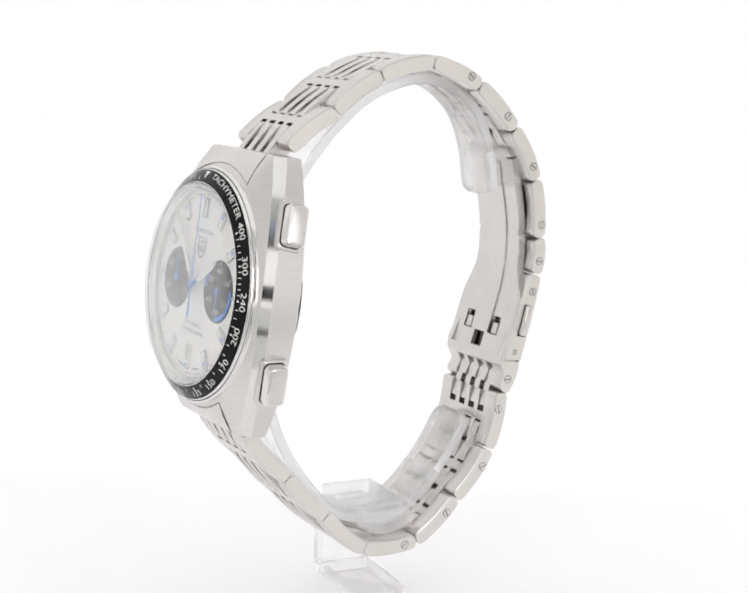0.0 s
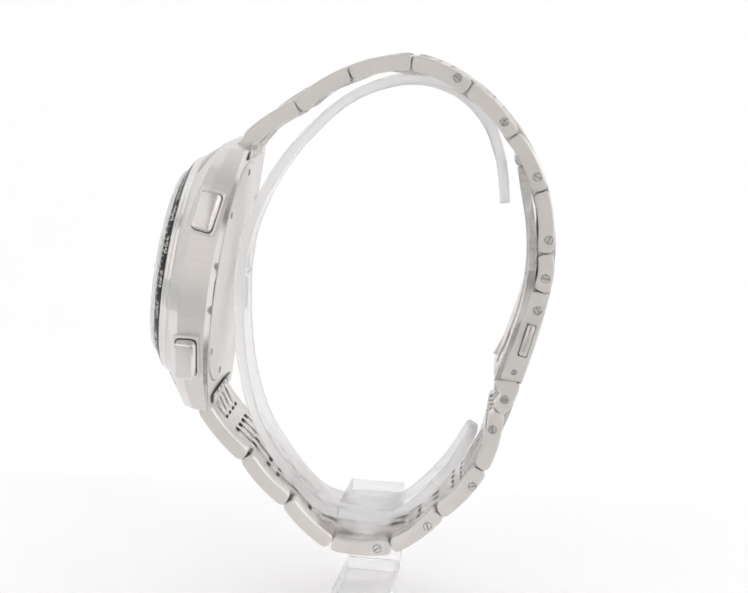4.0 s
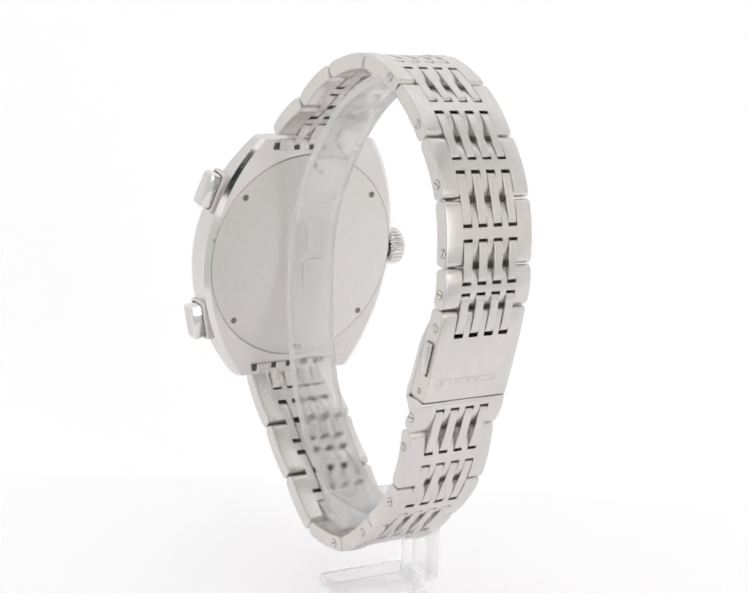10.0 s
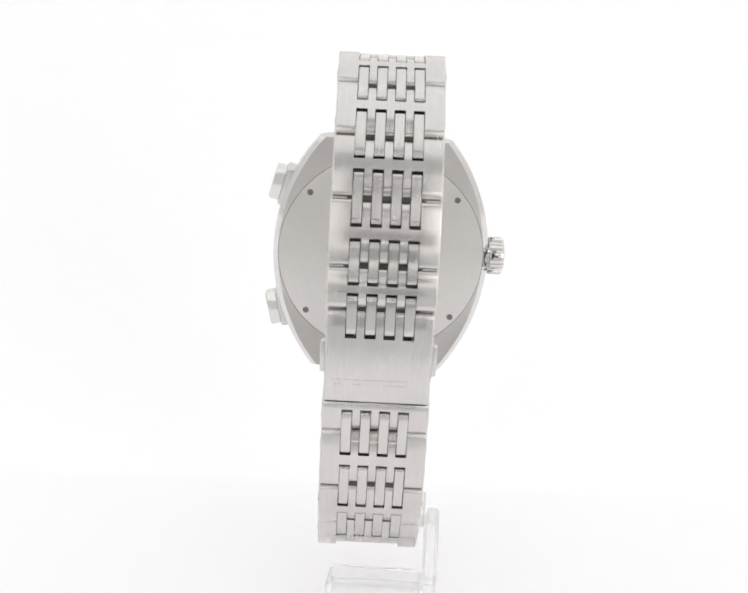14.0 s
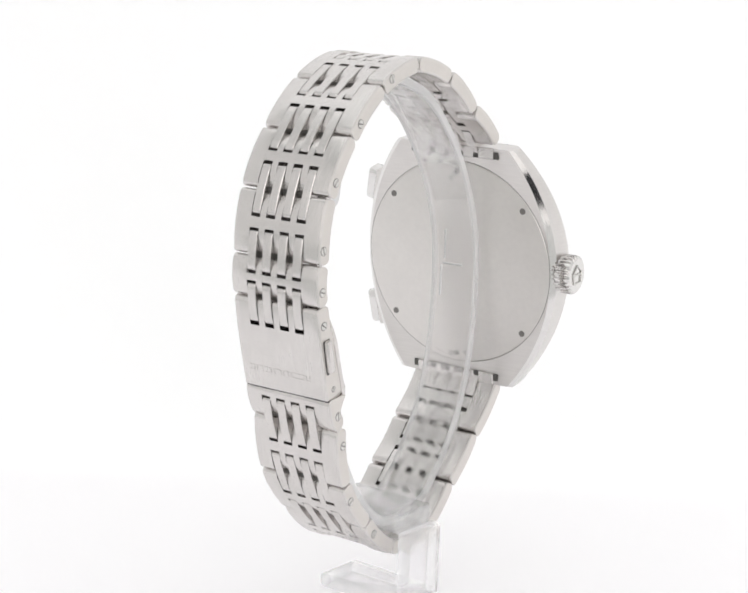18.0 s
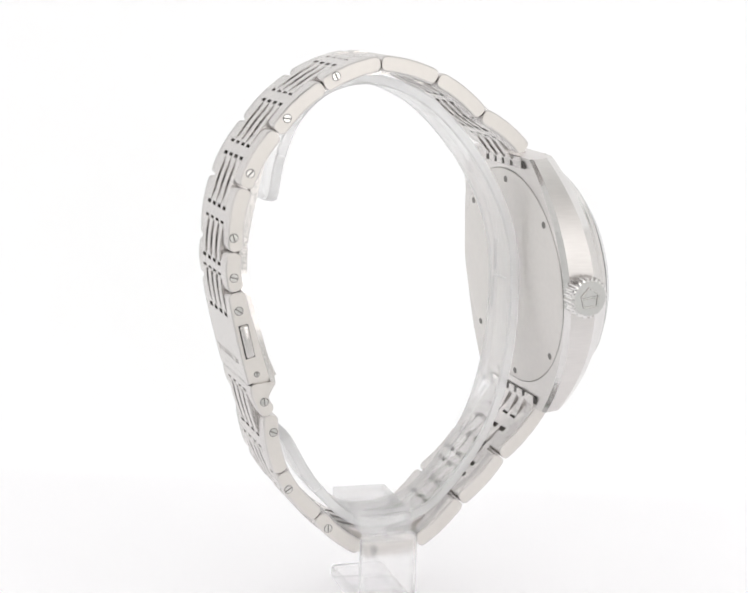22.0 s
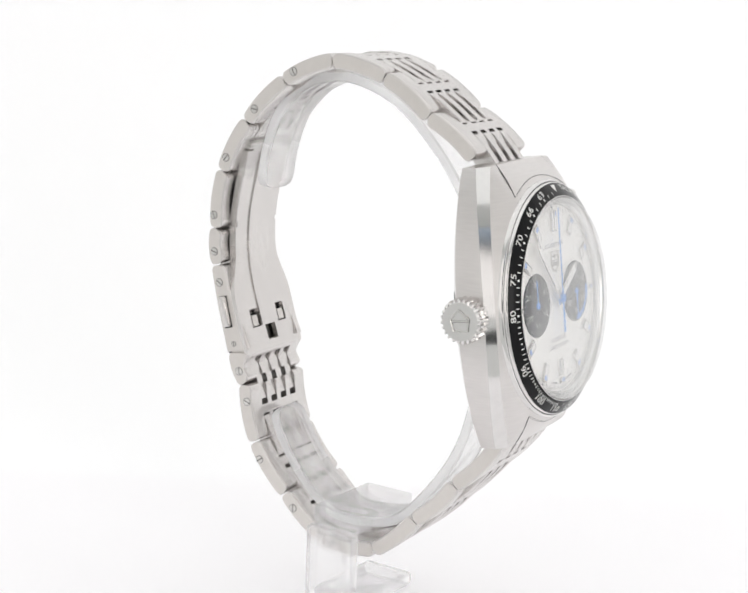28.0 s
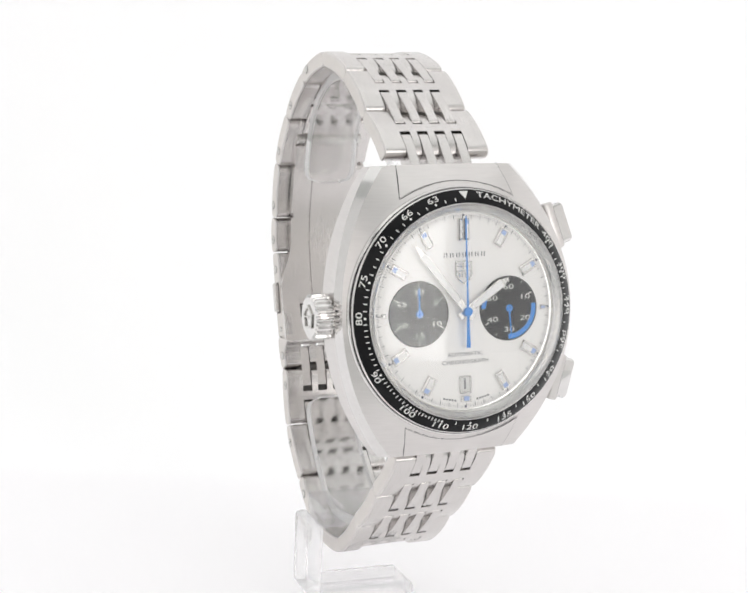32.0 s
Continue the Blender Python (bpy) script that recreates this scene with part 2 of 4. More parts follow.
def letters(text, size):
    """The built-in font's letters as triangles, centred: points and faces."""
    cu = bpy.data.curves.new("text", "FONT")
    cu.body, cu.size, cu.align_x, cu.align_y, cu.resolution_u = text, size, "CENTER", "CENTER", 3
    ob = new("text", cu)
    me = bpy.data.meshes.new_from_object(ob.evaluated_get(bpy.context.evaluated_depsgraph_get()))
    verts, faces = [tuple(v.co[:2]) for v in me.vertices], [tuple(p.vertices) for p in me.polygons]
    bpy.data.objects.remove(ob)
    bpy.data.curves.remove(cu)
    bpy.data.meshes.remove(me)
    return verts, faces


# ---- the setting: paper sweep and tent ----
def sweep():
    """The paper: a flat sheet that bends up behind the stand; it glows by itself, the upright part more."""
    bm = bmesh.new()
    bend = 90.0
    line = [(-90, 0), (0, 0), (66, 0)]
    for k in range(1, 15):
        a = math.radians(90 * k / 14)
        line.append((66 + bend * math.sin(a), bend * (1 - math.cos(a))))
    line += [(66 + bend, 300), (66 + bend, 760)]
    for (y0, z0), (y1, z1) in zip(line, line[1:]):
        grow(bm, [(-640, y0, z0), (640, y0, z0), (640, y1, z1), (-640, y1, z1)], [(0, 1, 2, 3)])
    bmesh.ops.remove_doubles(bm, verts=bm.verts, dist=0.01)
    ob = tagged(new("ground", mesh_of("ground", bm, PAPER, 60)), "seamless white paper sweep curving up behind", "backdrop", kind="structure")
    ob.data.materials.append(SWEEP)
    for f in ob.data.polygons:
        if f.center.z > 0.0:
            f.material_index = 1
    return ob


def tent():
    def wall(name, size, at, label, mat=TENT):
        bm = bmesh.new()
        box(bm, size, Matrix.Translation(at), 1.0, 1)
        tagged(new(name, mesh_of(name, bm, mat)), label, "tent wall", kind="structure")
    wall("wall_west", (10, 1040, 760), (-640, -110, 380), "unseen white tent wall, its cloth glowing to light the set", SIDE)
    wall("wall_east", (10, 1040, 760), (640, -110, 380), "unseen white tent wall, its cloth glowing to light the set", SIDE_EAST)
    wall("ceiling", (1280, 1040, 10), (0, -110, 765), "unseen white tent roof, its cloth glowing to light the set")
    flap = "unseen glowing front flap, cut to shape the steel's reflections"
    # the unseen flaps glow; a narrow slit for the lens, a low gap below it and a gap under the roof are cut so that the
    # steel mirrors dark and pale blue
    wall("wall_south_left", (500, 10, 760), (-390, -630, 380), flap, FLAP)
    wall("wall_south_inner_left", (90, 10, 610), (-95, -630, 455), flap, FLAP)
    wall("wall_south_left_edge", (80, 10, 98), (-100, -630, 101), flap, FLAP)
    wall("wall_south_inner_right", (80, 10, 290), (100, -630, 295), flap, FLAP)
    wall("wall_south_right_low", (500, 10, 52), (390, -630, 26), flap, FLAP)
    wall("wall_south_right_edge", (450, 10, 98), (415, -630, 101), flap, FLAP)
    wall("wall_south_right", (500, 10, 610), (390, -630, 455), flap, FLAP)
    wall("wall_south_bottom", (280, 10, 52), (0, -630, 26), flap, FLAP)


def front_board():
    """Unseen glowing boards before the paper and a narrow slot over a dark sheet, added to shape the steel's
    reflections.
    """
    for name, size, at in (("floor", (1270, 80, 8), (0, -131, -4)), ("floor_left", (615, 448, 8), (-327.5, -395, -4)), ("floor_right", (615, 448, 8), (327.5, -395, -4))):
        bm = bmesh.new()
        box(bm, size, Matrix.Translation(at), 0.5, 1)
        tagged(new(name, mesh_of(name, bm, BOARD)), "unseen white board before the paper, glowing into the steel", "floor", kind="structure")
    bm = bmesh.new()
    box(bm, (1290, 1060, 20), Matrix.Translation((0, -110, -24)), 1.0, 1)
    tagged(new("dark_sheet", mesh_of("dark_sheet", bm, DARK_SHEET)), "unseen dark sheet below the slot, for dark reflections in the steel", "table", kind="structure")


sweep()
front_board()
tent()

# ---- the watch ----
watch = tagged(new("wristwatch"), "steel chronograph wristwatch with silver dial, closed on its stand", "wristwatch")

# joints of the bracelet in the yz plane, from the case's top over the back to its bottom: outer and inner edge
JOINTS = [((25.0, 106.9), (23.4, 104.2)), ((15.5, 113.4), (14.6, 110.6)), ((6.2, 119.8), (5.6, 117.0)), ((-5.0, 122.4), (-5.2, 119.4)),
          ((-16.2, 118.0), (-15.0, 115.4)), ((-25.0, 109.5), (-22.8, 107.6)), ((-30.8, 99.3), (-28.0, 98.3)), ((-32.4, 87.6), (-29.2, 87.5)),
          ((-32.0, 80.6), (-28.8, 80.3)), ((-27.9, 63.3), (-24.6, 64.2)), ((-25.0, 57.3), (-22.2, 58.0)), ((-22.6, 46.5), (-19.7, 46.4)),
          ((-14.8, 36.5), (-12.8, 38.4)), ((-5.2, 28.7), (-4.9, 31.7)), ((6.6, 28.8), (6.3, 31.8)), ((15.8, 36.8), (14.1, 39.3)),
          ((24.0, 45.3), (22.1, 47.5)), ((32.3, 54.5), (30.3, 56.8))]
MIDS = [((a[0] + b[0]) / 2, (a[1] + b[1]) / 2 - GROUND) for a, b in JOINTS]
THICK = 2.9
BULGE = 0.6
SLOTS = (-4.905, -1.635, 1.635, 4.905)


def half_width(k):
    d = min(k, 17 - k)
    return 9.35 + max(0.0, 4 - d) * 0.13


def link_path(k, bulge=BULGE):
    a, b = Vector(MIDS[k]), Vector(MIDS[k + 1])
    d = b - a
    length = d.length
    t = d / length
    n = Vector((t.y, -t.x))  # outward

    def path(s):
        u = s / length
        slope = 4 * bulge * (1 - 2 * u) / length
        p = a + t * s + n * (bulge * 4 * u * (1 - u) - 0.1)
        m = (n - t * slope).normalized()
        return p, m
    return path, length, n


def slot_depth(k):
    length = (Vector(MIDS[k + 1]) - Vector(MIDS[k])).length
    return min(4.9, length - 1.4) if k == 9 else min(4.9, length * 0.42)


def screw(parent, x, y, z, r=0.82, turn=0.0):
    """A slotted screw head in the link's edge: a dark disc for the shade in rim and slot, then two half discs."""
    side = 1 if x > 0 else -1
    m = Matrix.Translation((x, y, z)) @ Matrix.Rotation(math.pi / 2 * side, 4, "Y") @ Matrix.Rotation(turn, 4, "Z")
    bm = bmesh.new()
    lathe(bm, [(0, 0.03), (r, 0.03), (r, -0.4)], m, 20)
    rim = part("screw", bm, SCREW_SHADE, parent, "slotted steel screw head")
    bm = bmesh.new()
    for sg in (-1, 1):
        arc = [((r - 0.12) * math.cos(a), sg * (0.09 + (r - 0.21) * math.sin(a))) for a in [math.pi * k / 10 for k in range(11)]]
        prism(bm, arc if sg > 0 else arc[::-1], -0.2, 0.10, m, 0.05)
    part("screw_head", bm, SCREW_STEEL, rim)


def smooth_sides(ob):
    """Flat sides are finer than the brushed top; the slot floors' material carries shade in its colour."""
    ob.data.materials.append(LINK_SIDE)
    ob.data.materials.append(HOLLOW_SHADE)
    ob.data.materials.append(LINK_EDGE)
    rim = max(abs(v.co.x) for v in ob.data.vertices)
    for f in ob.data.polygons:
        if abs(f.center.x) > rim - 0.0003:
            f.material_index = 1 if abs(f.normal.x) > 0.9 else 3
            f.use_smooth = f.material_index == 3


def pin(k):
    """A pin across a joint, coloured dark for the shade there."""
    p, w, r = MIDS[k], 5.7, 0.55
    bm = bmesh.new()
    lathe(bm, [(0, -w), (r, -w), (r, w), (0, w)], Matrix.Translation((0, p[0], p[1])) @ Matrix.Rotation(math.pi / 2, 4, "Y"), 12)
    part("shade_pin", bm, HOLLOW_SHADE, watch, "pin coloured dark for the shade in a joint", 40)


def link(k, slots=(True, True), screw_at=None):
    """One link: five fingers at each slotted end, cut right through, and an added dark web for the shade deep in the
    slots.
    """
    path, length, n = link_path(k)
    w = half_width(k)
    depth = (slot_depth(k) if slots[0] else -1, slot_depth(k) if slots[1] else -1)
    g, r = 0.22 if k == 9 else 0.18, 1.0
    reach = min(4.3, slot_depth(k) if k != 9 else 3.0)
    ss = []
    for e in (0.0, 0.1, 0.3, 0.6, 1.0, 1.5, 2.1, 2.8, 3.4, 3.9):
        if e < length / 2 - g - 0.3:
            ss += [g + e, length - g - e]
    ss = sorted(set(ss + [depth[0] if slots[0] else 2.0, length / 2, length - depth[1] if slots[1] else length - 2.0]))
    xs = [-w, -w + 0.12, -w + 0.3]
    for c in SLOTS:
        xs += [c - 0.98, c + 0.98]
    xs += [w - 0.3, w - 0.12, w]

    def solid(x, s):
        # the middle fingers end short of the joint
        if abs(x) < 3.9 and (s < g + 0.3 or s > length - g - 0.3):
            return False
        if any(abs(x - c) < 0.98 for c in SLOTS):
            return not (s < depth[0] or s > length - depth[1])
        return True

    def half(x, s):
        e = min(s - g, length - g - s)
        h = THICK / 2
        if e < r:
            h -= 0.9 * (r - math.sqrt(max(0.0, r * r - (r - e) ** 2)))
        edge = w - abs(x)
        if edge < 0.3:
            h -= 0.3 - math.sqrt(max(0.0, 0.09 - (0.3 - edge) ** 2))
        return h

    def top(x, s):
        # the middle fingers fall away towards the joint
        e = min(s - g, length - g - s)
        if abs(x) < 5 and e < reach and (slots[0] or s > length / 2):
            return THICK / 2 - 0.03 - 0.40 * (reach - math.sqrt(max(0.0, reach ** 2 - (reach - e) ** 2)))
        return half(x, s)

    def under(x, s):
        # the first link below the clasp is deeper where it meets the blade
        return -half(x, s) - (2.6 * max(0.0, 1 - s / (0.55 * length)) if k == 9 else 0.0)
    bm = bmesh.new()
    strip(bm, path, xs, ss, solid, under, top)
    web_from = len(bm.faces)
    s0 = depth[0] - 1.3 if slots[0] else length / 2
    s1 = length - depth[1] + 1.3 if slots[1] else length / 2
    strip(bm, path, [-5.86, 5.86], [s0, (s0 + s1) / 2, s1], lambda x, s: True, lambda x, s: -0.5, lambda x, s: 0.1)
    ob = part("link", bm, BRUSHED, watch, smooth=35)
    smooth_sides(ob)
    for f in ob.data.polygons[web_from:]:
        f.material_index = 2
    if screw_at is not None:
        for x, turn in ((w, 0.6 + k), (-w, 2.0 + k * 1.7)):
            screw(ob, x, screw_at[0], screw_at[1] - GROUND, turn=turn)
    return ob


SCREWS = {3: (-13.4, 118.4), 4: (-22.1, 111.0), 5: (-28.5, 101.4), 6: (-31.2, 90.1), 7: (-31.0, 83.0), 9: (-24.8, 60.1), 10: (-22.9, 54.3),
          11: (-19.7, 43.2), 12: (-11.7, 34.9), 13: (-2.4, 29.9)}
for k in range(17):
    if k != 8:
        link(k, (k != 9, True), SCREWS.get(k))
    if k not in (0, 9):
        pin(k)


def crest(k, back):
    """Where a bar ends on the link k, counted from its first or last joint."""
    path, length, n = link_path(k)
    s = slot_depth(k) - 0.45
    p, m = path(length - s if back else s)
    return p + m * (THICK / 2 - 0.70)


def bar_between(a, b, x, rise=0.5):
    """A slim bar that arches over a joint from a to b."""
    d = b - a
    length = d.length
    t = d / length
    n = Vector((t.y, -t.x))

    def path(s):
        u = s / length
        slope = 2 * rise * (1 - 2 * u) / length
        return a + t * s + n * (2 * rise * u * (1 - u)), (n - t * slope).normalized()

    def high(px, s):
        e = min(s, length - s)
        cut = 0.12 if abs(abs(px - x) - 0.88) < 0.01 else 0.0
        return 0.8 - cut - (0.55 * (1 - math.sqrt(max(0.0, 1 - (1 - e / 0.55) ** 2))) if e < 0.55 else 0.0)

    def low(px, s):
        # the ends are undercut, which leaves square holes on the inside
        return -2.1 - 2 * rise * (s / length) * (1 - s / length) * 1.6 if min(s, length - s) > 0.15 else -0.6
    bm = bmesh.new()
    strip(bm, path, [x - 0.88, x - 0.78, x + 0.78, x + 0.88], [0, 0.06, 0.2, 0.5] + [length * k / 6 for k in range(1, 6) if 0.7 < length * k / 6 < length - 0.7]
          + [length - 0.5, length - 0.2, length - 0.06, length], lambda px, s: True, low, high)
    part("bar", bm, BRUSHED, watch, smooth=30)


for k in range(1, 17):
    if k == 9:
        continue
    for x in SLOTS:
        bar_between(crest(k - 1, True), crest(k, False), x)
for x in SLOTS:
    a = Vector(MIDS[0]) + Vector((2.6, -2.7))
    bar_between(a, crest(0, False), x)
    b = Vector(MIDS[17]) + Vector((1.7, 2.9))
    bar_between(crest(16, True), b, x)


# clasp: cover plate, push buttons, pins, folding blade
def clasp():
    path, length, n = link_path(8, 0.25)
    w = 9.15
    depth = slot_depth(8) + 0.15
    ss = [0.16, 0.3, 0.5, 1.0, depth, 9.0, length - 1.2, length - 0.6, length - 0.3, length - 0.12]
    xs = [-w, -w + 0.12, -w + 0.3]
    for c in SLOTS:
        xs += [c - 0.98, c + 0.98]
    xs += [w - 0.3, w - 0.12, w]
    xs = sorted(xs + [-7.6, -7.4, 7.4, 7.6])

    def half(x, s):
        e, h = s - 0.16, 1.75
        if e < 1.0:
            h -= 0.9 * (1 - math.sqrt(max(0.0, 1 - (1 - e) ** 2)))
        edge = w - abs(x)
        if edge < 0.3:
            h -= 0.3 - math.sqrt(max(0.0, 0.09 - (0.3 - edge) ** 2))
        return h
    bm = bmesh.new()
    strip(bm, path, xs, ss, lambda x, s: not (s < depth and any(abs(x - c) < 0.98 for c in SLOTS)), lambda x, s: -half(x, s) + 0.2 - (2.3 * max(0.0, s - 3.5) / (length - 3.5) if abs(x) > 7.5 else 0.0), half)
    cover = part("clasp_cover", bm, BRUSHED, watch, "brushed steel clasp cover with engraved maker's mark", smooth=35)
    for x, turn in ((w, 1.0), (-w, 0.4)):
        screw(cover, x, -29.9, 77.0 - GROUND, turn=turn)
        screw(cover, x, -26.3, 65.3 - GROUND, r=0.55)
    for side in (-1, 1):
        p, m = path(9.3)
        t = Vector((m.y, -m.x))
        mat = Matrix(((0, 0, side, side * w), (t.x, m.x, 0, p.x), (t.y, m.y, 0, p.y), (0, 0, 0, 1)))
        # no hollow is cut: a near-black plate gives the shade round the button
        bm = bmesh.new()
        box(bm, (6.3, 1.8, 0.12), mat, 0.02, 1)
        gap = part("button_shade", bm, GAP, cover, "dark plate for the shade round the push button")
        bm = bmesh.new()
        box(bm, (6.0, 1.5, 1.7), mat @ Matrix.Translation((0.1, 0, 0)), 0.35, 3)
        part("push_button", bm, BRUSHED, cover, "steel push button of the clasp", smooth=40)
    # engraved mark as plain bars, lying upside down on the cover
    bm = bmesh.new()
    for x0, x1 in ((-7.6, -6.2), (-5.9, -4.4), (-4.1, -2.6), (-2.0, -0.4), (0.0, 1.2), (1.6, 2.9), (3.3, 4.6), (5.0, 5.9)):
        for f, (du, dv, su, sv) in enumerate(((0, 0.45, x1 - x0, 0.14), (0, -0.45, x1 - x0, 0.14), ((x0 - x1) / 2 + 0.08, 0, 0.16, 1.0), ((x1 - x0) / 2 - 0.08, 0, 0.16, 1.0))):
            if (f + int(10 * x1)) % 4 == 0:
                continue
            p, m = path(13.4 + dv)
            t = Vector((m.y, -m.x))
            q = p + m * 1.745
            mat = Matrix(((1, 0, 0, (x0 + x1) / 2 + du), (0, t.x, m.x, q.x), (0, t.y, m.y, q.y), (0, 0, 0, 1)))
            box(bm, (su, sv, 0.05), mat)
    part("engraving", bm, BRUSHED, cover, "engraved lettering shown as bars")
    smooth_sides(cover)
    # dark bar for the shade between the cover's lower edge and the next link
    p, m = path(length)
    t = Vector((m.y, -m.x))
    q = p + m * 1.46
    bm = bmesh.new()
    box(bm, (17.6, 0.3, 0.36), Matrix(((1, 0, 0, 0), (0, t.x, m.x, q.x), (0, t.y, m.y, q.y), (0, 0, 0, 1))))
    part("clasp_gap_shade", bm, GAP, cover, "dark bar for the shade at the cover's lower edge")
    # filler block added to close the wedge that opens below the cover
    q = p - m * 1.0
    bm = bmesh.new()
    box(bm, (17.8, 1.3, 3.6), Matrix(((1, 0, 0, 0), (0, t.x, m.x, q.x), (0, t.y, m.y, q.y), (0, 0, 0, 1))), 0.2, 2)
    part("wedge_filler", bm, LINK_SIDE, cover, "steel filler added in the wedge between cover and next link", 40)


clasp()


def blade():
    pts = [(-25.4, 104.0), (-26.6, 98.0), (-28.0, 91.0), (-28.3, 84.0), (-27.4, 77.5), (-25.4, 70.5), (-23.6, 65.0), (-23.2, 63.6)]
    pts = [(y, z - GROUND) for y, z in pts]
    count = len(pts) - 1

    def path(s):
        p, q = spline(pts, min(s, count - 1e-6)), spline(pts, min(s + 0.01, count - 1e-7))
        t = (q - p).normalized() if (q - p).length > 1e-9 else Vector((0, -1))
        return p, Vector((t.y, -t.x))
    ss = [0, 0.3, 0.7, 1, 1.5, 2, 2.3, 2.45, 2.6, 3, 3.2, 3.5, 3.8, 4.1, 4.4, 4.6, 4.85, 5.0, 5.15, 5.4, 5.6, 5.98, 6.2, 6.6, 7]
    xs = [-6.7, -6.2, -5.0, -4.1, -2.0, -1.2, 1.2, 2.0, 4.1, 5.0, 6.2, 6.7]

    def spread(s):
        u = max(0.0, min(1.0, (s - 3.2) / 1.4))
        return 1.0 + 0.38 * u * u * (3 - 2 * u)

    def solid(x, s):
        if s < 0.3 and abs(x) > 5:
            return False
        if 2.3 < s < 2.45 and abs(x) > 6.2:
            return False
        if 4.85 < s < 5.4 and 2.0 < abs(x) < 4.1:
            return False
        if 5.4 < s < 5.98 and abs(x) < 1.2:
            return False
        return True
    bm = bmesh.new()
    strip(bm, path, xs, ss, solid, lambda x, s: -0.45, lambda x, s: 1.05 if s < 4.0 else 0.45, spread)
    part("folding_blade", bm, BRUSHED, watch, "curved steel folding blade of the clasp with cut-outs", smooth=40)
    bm = bmesh.new()
    strip(bm, path, [-2.7, 2.7], [0.4 + 0.4 * k for k in range(13)] + [5.38], lambda x, s: True, lambda x, s: -0.72, lambda x, s: -0.4)
    part("inner_blade", bm, BRUSHED, watch, "narrow inner blade of the clasp", smooth=40)
    # plate behind the windows; its dark colour is the clasp's inner shade
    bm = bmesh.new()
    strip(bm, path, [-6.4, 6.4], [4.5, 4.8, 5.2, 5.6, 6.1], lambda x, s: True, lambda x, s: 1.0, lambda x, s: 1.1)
    part("clasp_shade", bm, RECESS_SHADE, watch, "dark plate for the shade inside the clasp behind the blade")
    for side in (-1, 1):
        bm = bmesh.new()
        strip(bm, path, sorted((side * 3.5, side * 5.2)), [5.04, 5.2, 5.36], lambda x, s: True, lambda x, s: -0.35, lambda x, s: 0.9)
        part("catch", bm, LINK_SIDE, watch, "small steel catch in a window of the blade")
    m = Matrix.Translation((0, *path(0)[0])) @ Matrix.Rotation(math.pi / 2, 4, "Y")
    bm = bmesh.new()
    lathe(bm, [(0, -6.8), (0.95, -6.8), (1.05, -6.6), (1.05, 6.6), (0.95, 6.8), (0, 6.8)], m, 20)
    part("hinge_barrel", bm, SCREW_STEEL, watch, smooth=40)


blade()

# case frame: x to the right seen from the front, y to twelve o'clock, z out of the dial
LEAN = 0.124
CASE = Matrix.Translation((0.045, 38.2, 81.38 - GROUND)) @ Matrix.Rotation(math.radians(0.514), 4, "Z") @ Matrix(
    ((-1, 0, 0, 0), (0, -math.sin(LEAN), math.cos(LEAN), 0), (0, math.cos(LEAN), math.sin(LEAN), 0), (0, 0, 0, 1)))
FACE = CASE @ Matrix.Translation((0, 0, -1.4))  # the dial lies below the bezel's rim
TIP, ROUND, WIDE = 24.4, 38.2, 22.2


def flank(y):
    """Half the case's width at y."""
    return WIDE - (ROUND - math.sqrt(ROUND * ROUND - y * y))


def fall(y):
    return min(1.0, (abs(y) / TIP) ** 2)


SIDE_STEPS, END_STEPS = 48, 12


def case_ring(bm, inset, height):
    """One closed line round the case: the two arched flanks, drawn in by inset, and the straight cuts between the lugs."""
    right = [(flank(y) - inset(y), y) for y in [-TIP + 2 * TIP * k / SIDE_STEPS for k in range(SIDE_STEPS + 1)]]
    x1 = right[-1][0]
    top = [(x1 * (1 - 2 * k / END_STEPS), TIP + 0.2 * (1 - (1 - 2 * k / END_STEPS) ** 2)) for k in range(1, END_STEPS)]
    half = right + top
    return [bm.verts.new(CASE @ Vector((x, y, height(y)))) for x, y in half + [(-x, -y) for x, y in half]]


def circle_ring(bm, r, z):
    """The same count of points on a circle, each towards its point on the flanks."""
    right = [(flank(y), y) for y in [-TIP + 2 * TIP * k / SIDE_STEPS for k in range(SIDE_STEPS + 1)]]
    top = [(right[-1][0] * (1 - 2 * k / END_STEPS), TIP) for k in range(1, END_STEPS)]
    half = right + top
    return [bm.verts.new(CASE @ Vector((x * r / math.hypot(x, y), y * r / math.hypot(x, y), z))) for x, y in half + [(-x, -y) for x, y in half]]


